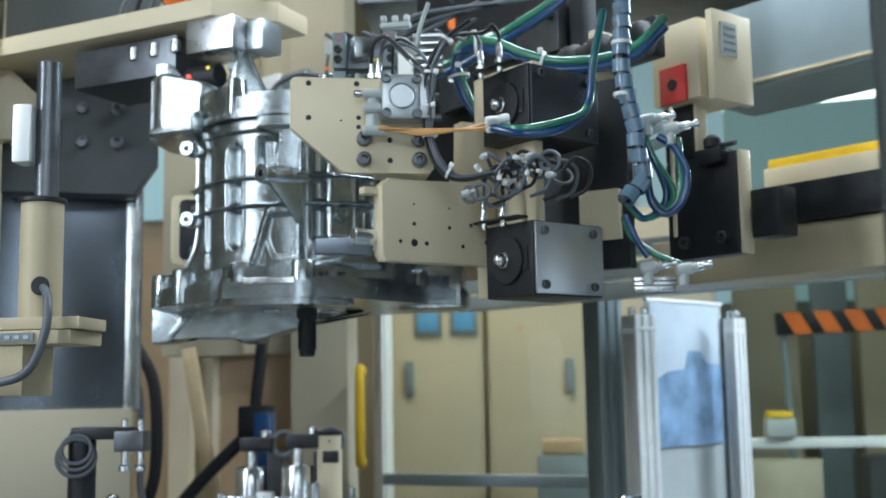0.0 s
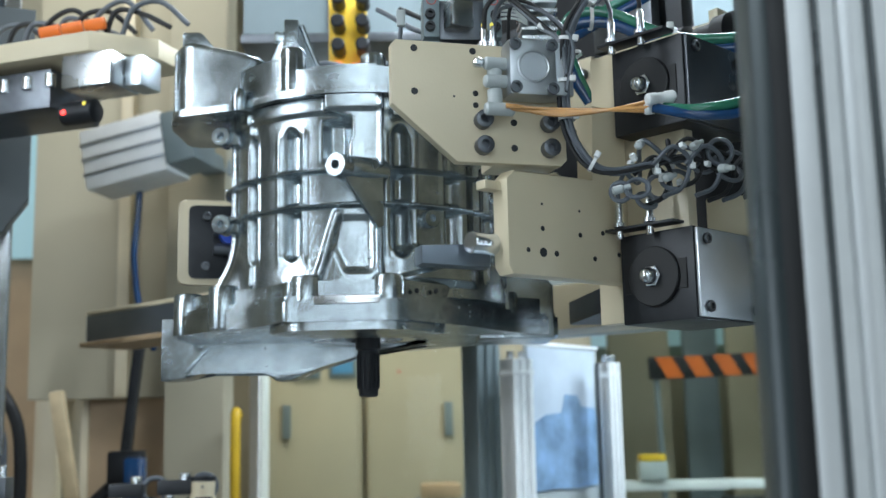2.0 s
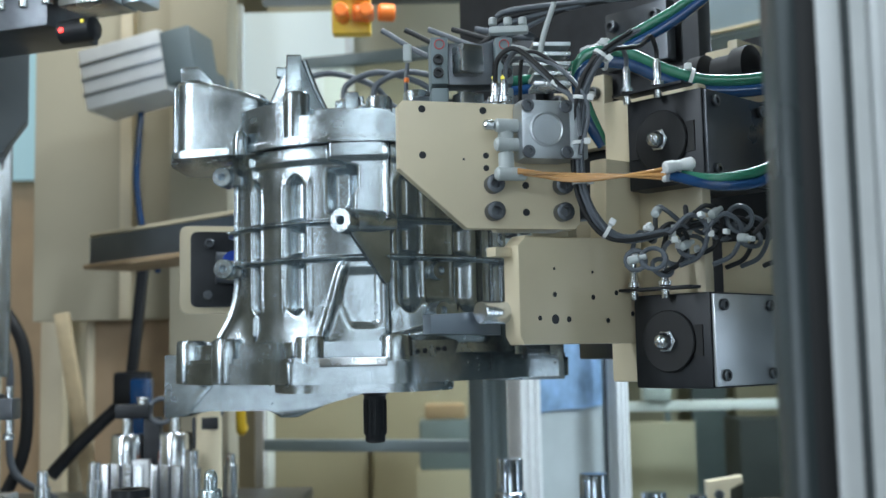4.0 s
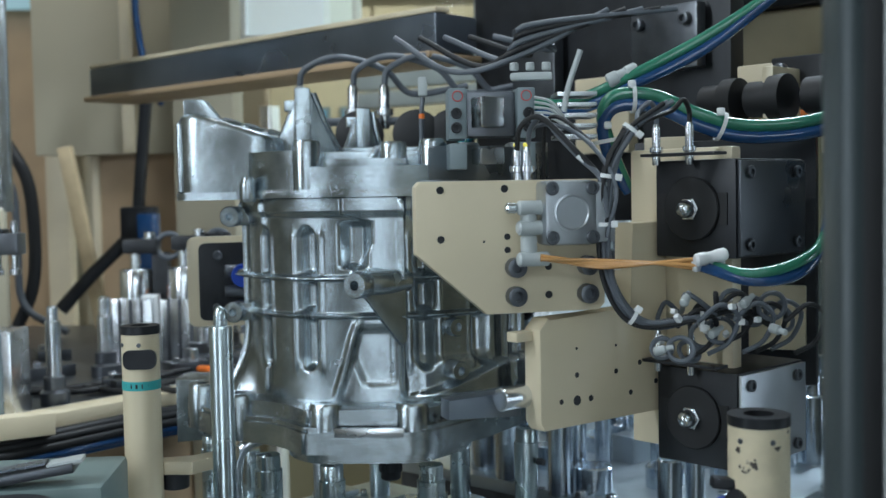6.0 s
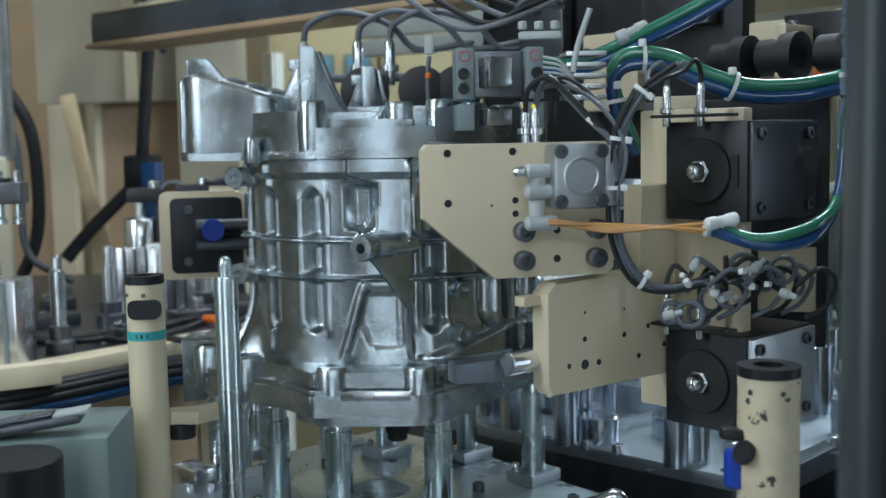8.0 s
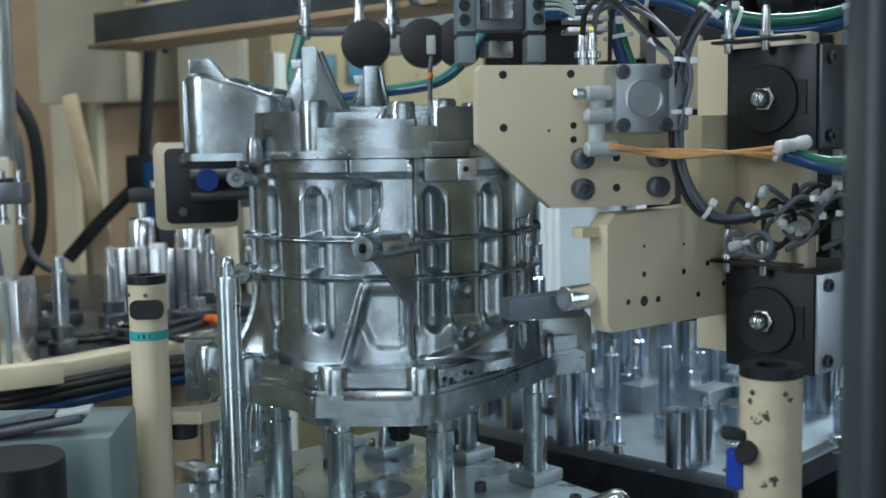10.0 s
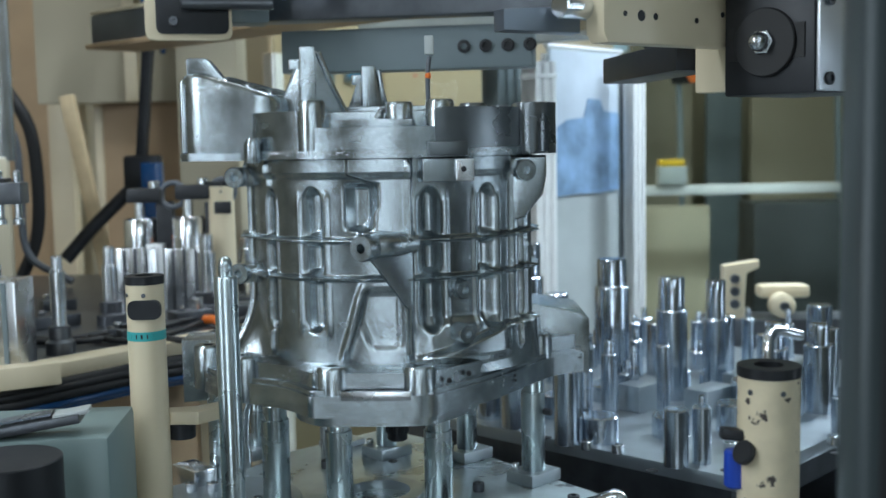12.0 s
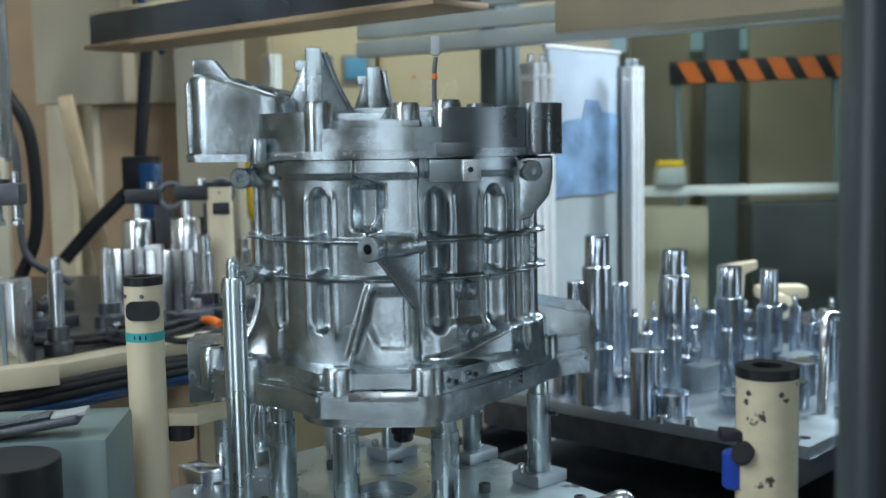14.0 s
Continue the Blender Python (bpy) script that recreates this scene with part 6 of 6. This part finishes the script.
part("rail", box(0.56, 0.03, 0.03, pose(0, 0, 2.12), bevel=0.004), GREY_PAINT, gw)
for k, (z, v) in enumerate(((1.555, 2.35), (1.60, 2.3), (1.65, 2.25))):
    tagged(part("guard_beam", box(2.72, 0.04, 0.035, bevel=0.003), BEAM_GREY, at=pose(0.888, 1.771 + 0.04 * k, z, 0, 0, -38)), "aluminium profile guard beam overhead", "beam", "overhead guard beams")
gs = thing("guard_screen", "smoky clear guard screen with an aluminium rail", "guard screen", pose(0, 0, 0))
pane = part("pane", box(1.15, 0.005, 2.2, bevel=0), TINT, gs, at=pose(1.06, 3.0, 1.1, 0, 0, 6))
pane.visible_shadow = False
part("rail", box(1.0, 0.03, 0.03, bevel=0.004), PROFILE, gs, at=pose(1.0, 3.4, 1.18))
for x in (0.52, 1.48):
    part("rail_post", box(0.03, 0.03, 1.19, bevel=0.003), PROFILE, gs, at=pose(x, 3.4, 0.595))
tl2 = panel("far_window", 0.45, 3.2, 5.45, 1.75, 3.6, SKYLIT, "pale blue-grey glazed far wall", "window")
panel("grey_post", 1.18, 1.3, 3.3, 0, 2.6, GREY_PAINT, "blue-grey painted upright post", "post", 0.1)
panel("machine_block", 0.62, 0.84, 3.6, 0, 1.12, WALL, "cream machine block behind the guard", "machine")
panel("grey_cabinet", 1.06, 1.2, 4.6, 0, 2.0, GREY_PAINT, "grey-green cabinet in the distance", "cabinet")
panel("cream_cabinet", 0.75, 1.0, 4.6, 0, 2.0, WALL, "cream cabinet in the distance", "cabinet")
panel("cream_cabinet", 1.24, 1.9, 4.6, 0, 2.0, WALL, "cream cabinet in the distance", "cabinet")
panel("dark_machine", 1.0, 1.75, 3.75, 0, 1.12, SHADE_PAINT, "charcoal machine base behind the guard rail", "machine", 0.2)
cap = thing("small_bin", "small white bin with a yellow lid on the rail", "bin", pose(0.68, 3.4, 1.195))
part("bin", box(0.085, 0.06, 0.055, pose(0, 0, 0.03), bevel=0.004), FITTING, cap)
part("lid", box(0.075, 0.06, 0.02, pose(0, 0, 0.068), bevel=0.004), YELLOW, cap)
sg = thing("hazard_board", "black board with slanted orange hazard stripes", "sign", pose(1.11, 4.0, 1.572, 0, -1.5, 0))
part("board", box(0.62, 0.012, 0.08, bevel=0.001), BLACK, sg)
for x in (-0.28, 0.28):
    part("stand", box(0.02, 0.02, 1.58, pose(x, 0.02, -0.76), bevel=0.002), GREY_PAINT, sg)
for k in range(6):
    x = -0.285 + 0.105 * k
    part("stripe", slab([(x, 0.038), (x + 0.06, 0.038), (x + 0.1, -0.038), (x + 0.04, -0.038)], 0, 0.003, pose(0, -0.0065, 0) @ FRONT, bevel=0), ORANGE, sg)
lamp = thing("tube_lamp", "lit white tube lamp on hanging rods", "lamp", pose(1.28, 4.2, 2.45, 0, -3, 0))
part("tube", box(0.55, 0.05, 0.05, bevel=0.012), LAMP, lamp)
for x in (-0.2, 0.2):
    part("hanger", rod(0.006, 1.78, pose(x, 0, 0.02)), PROFILE, lamp)
br = thing("cream_bracket", "cream bolted bracket on a dark stand", "bracket", pose(0.54, 2.2, 0.985))
part("plate", slab([(0, 0), (0.042, 0), (0.042, 0.092), (0.07, 0.1), (0.07, 0.115), (0, 0.105)], -0.015, 0.015, FRONT, bevel=0.003), CREAM, br)
for z in (0.03, 0.055, 0.08):
    part("bolt", cap_screw(0.009, 0.008, pose(0.021, -0.015, z) @ FRONT), DARK_STEEL, br)
part("foot", box(0.1, 0.05, 0.026, pose(0.125, 0.02, 0.05), bevel=0.01), CREAM, br)
part("boss", lathe([(0.012, 0), (0.024, 0.004), (0.024, 0.03), (0.016, 0.036)], pose(0.11, -0.01, 0.028) @ FRONT, n=24), CREAM, br)
part("bolt", cap_screw(0.009, 0.008, pose(0.11, -0.044, 0.028) @ FRONT), DARK_STEEL, br)
part("stand", box(0.3, 0.1, 0.985, pose(0.12, 0.02, -0.4925), bevel=0.004), DARK_STEEL, br)

# gantry beam
gbm = thing("gantry_beam", "long cream and black gantry beam with a yellow strip", "gantry beam", pose(0.381, 1.72, 0, 0, 0, -43))
part("rail", box(1.6, 0.08, 0.06, pose(0.75, 0, 1.625), bevel=0.004), BLACK, gbm)
part("top_duct", box(2.0, 0.2, 0.16, pose(0.7, 0.3, 1.97), bevel=0.006), GREY_PAINT, gbm)
part("duct_lip", box(2.0, 0.008, 0.006, pose(0.7, 0.195, 1.9), bevel=0.001), OLIVE, gbm)
part("yellow_strip", box(1.6, 0.02, 0.018, pose(0.72, 0.1, 1.717), bevel=0.003), YELLOW, gbm)
part("strip_ledge", box(1.6, 0.05, 0.05, pose(0.72, 0.1, 1.683), bevel=0.003), CREAM, gbm)
part("lower_beam", box(1.75, 0.11, 0.078, pose(0.63, 0.03, 1.555), bevel=0.006), OLIVE, gbm)

# near door edge
nd = thing("machine_door", "grey machine door edge with a bright aluminium frame", "door", pose(0.1795, 0.5, 0))
part("edge", box(0.011, 0.03, 2.4, pose(0.0055, 0.0, 1.3), bevel=0.005), EDGE_GREY, nd, "teal-grey rounded door edge")
part("gasket", box(0.012, 0.024, 2.4, pose(0.017, 0.004, 1.3), bevel=0.003), RUBBER, nd, "black rubber gasket")
part("frame", box(0.012, 0.02, 2.4, pose(0.029, 0.006, 1.3), bevel=0.003), PROFILE, nd)
# White stands for the daylight reflected in the door pane.
part("panel", box(0.25, 0.012, 2.4, pose(0.16, 0.012, 1.3), bevel=0.002), WHITE, nd, "door panel coloured white for the bright reflections on it")
# Upright strips shaped as ribs imitate the streaks of that reflection.
for x, w in ((0.041, 0.003), (0.056, 0.007), (0.07, 0.003), (0.092, 0.009)):
    part("rib", box(w, 0.012, 2.4, pose(x, 0.006, 1.3), bevel=0.002), PROFILE if w > 0.005 else EDGE_GREY, nd)


def motions():
    lift = [(0.0, -0.2816, 0.2842, 0.398), (0.5, -0.1883, 0.1878, 0.395), (1.0, -0.0899, 0.089, 0.390), (1.5, 0.0, 0.0, 0.3877), (2.0, 0, 0, 0.3875), (2.6, 0, 0, 0.3872), (3.0, 0, 0, 0.360), (3.2, 0, 0, 0.338), (4.3, 0, 0, 0.209), (5.5, 0, 0, 0.0695), (6.0, 0, 0, 0.0129), (6.3, 0, 0, 0.0)]
    walk(case, [(t, pose(CX + x, CY + y, BASE + z)) for t, x, y, z in lift] + [(13.4, pose(CX, CY, BASE)), (14.0, pose(CX + 0.0085, CY, BASE))])
    up = [(9.2, 0.0), (9.7, 0.032), (10.3, 0.1), (10.5, 0.123), (11.0, 0.183), (11.5, 0.247), (12.0, 0.315), (12.5, 0.384), (12.9, 0.43), (13.3, 0.448), (14.0, 0.448)]
    walk(gripper, [(t, pose(x, y, z)) for t, x, y, z in lift] + [(t, pose(0, 0, z)) for t, z in up])
    walk(right_jaw, [(t, pose(0.0545 * k, -0.0508 * k, 0)) for t, k in ((0, 0), (8.2, 0), (9.2, 0.84), (14, 0.84))])
    walk(left_jaw, [(t, pose(-0.064 * k, 0.059 * k, 0.004 * k)) for t, k in ((0, 0), (7.3, 0), (7.5, 0.03), (7.8, 0.6), (8.0, 0.85), (8.2, 0.93), (8.6, 1), (14, 1))])
    walk(fixture, [(t, pose(x, 0, 0)) for t, x in ((0, 0), (13.4, 0), (14.0, 0.0085))])
    walk(pallet, [(t, pose(0.682 * d, 0.731 * d, 0)) for t, d in ((0, 0), (12.8, 0), (13.0, 0.006), (13.5, 0.085), (14.0, 0.184))])


motions()
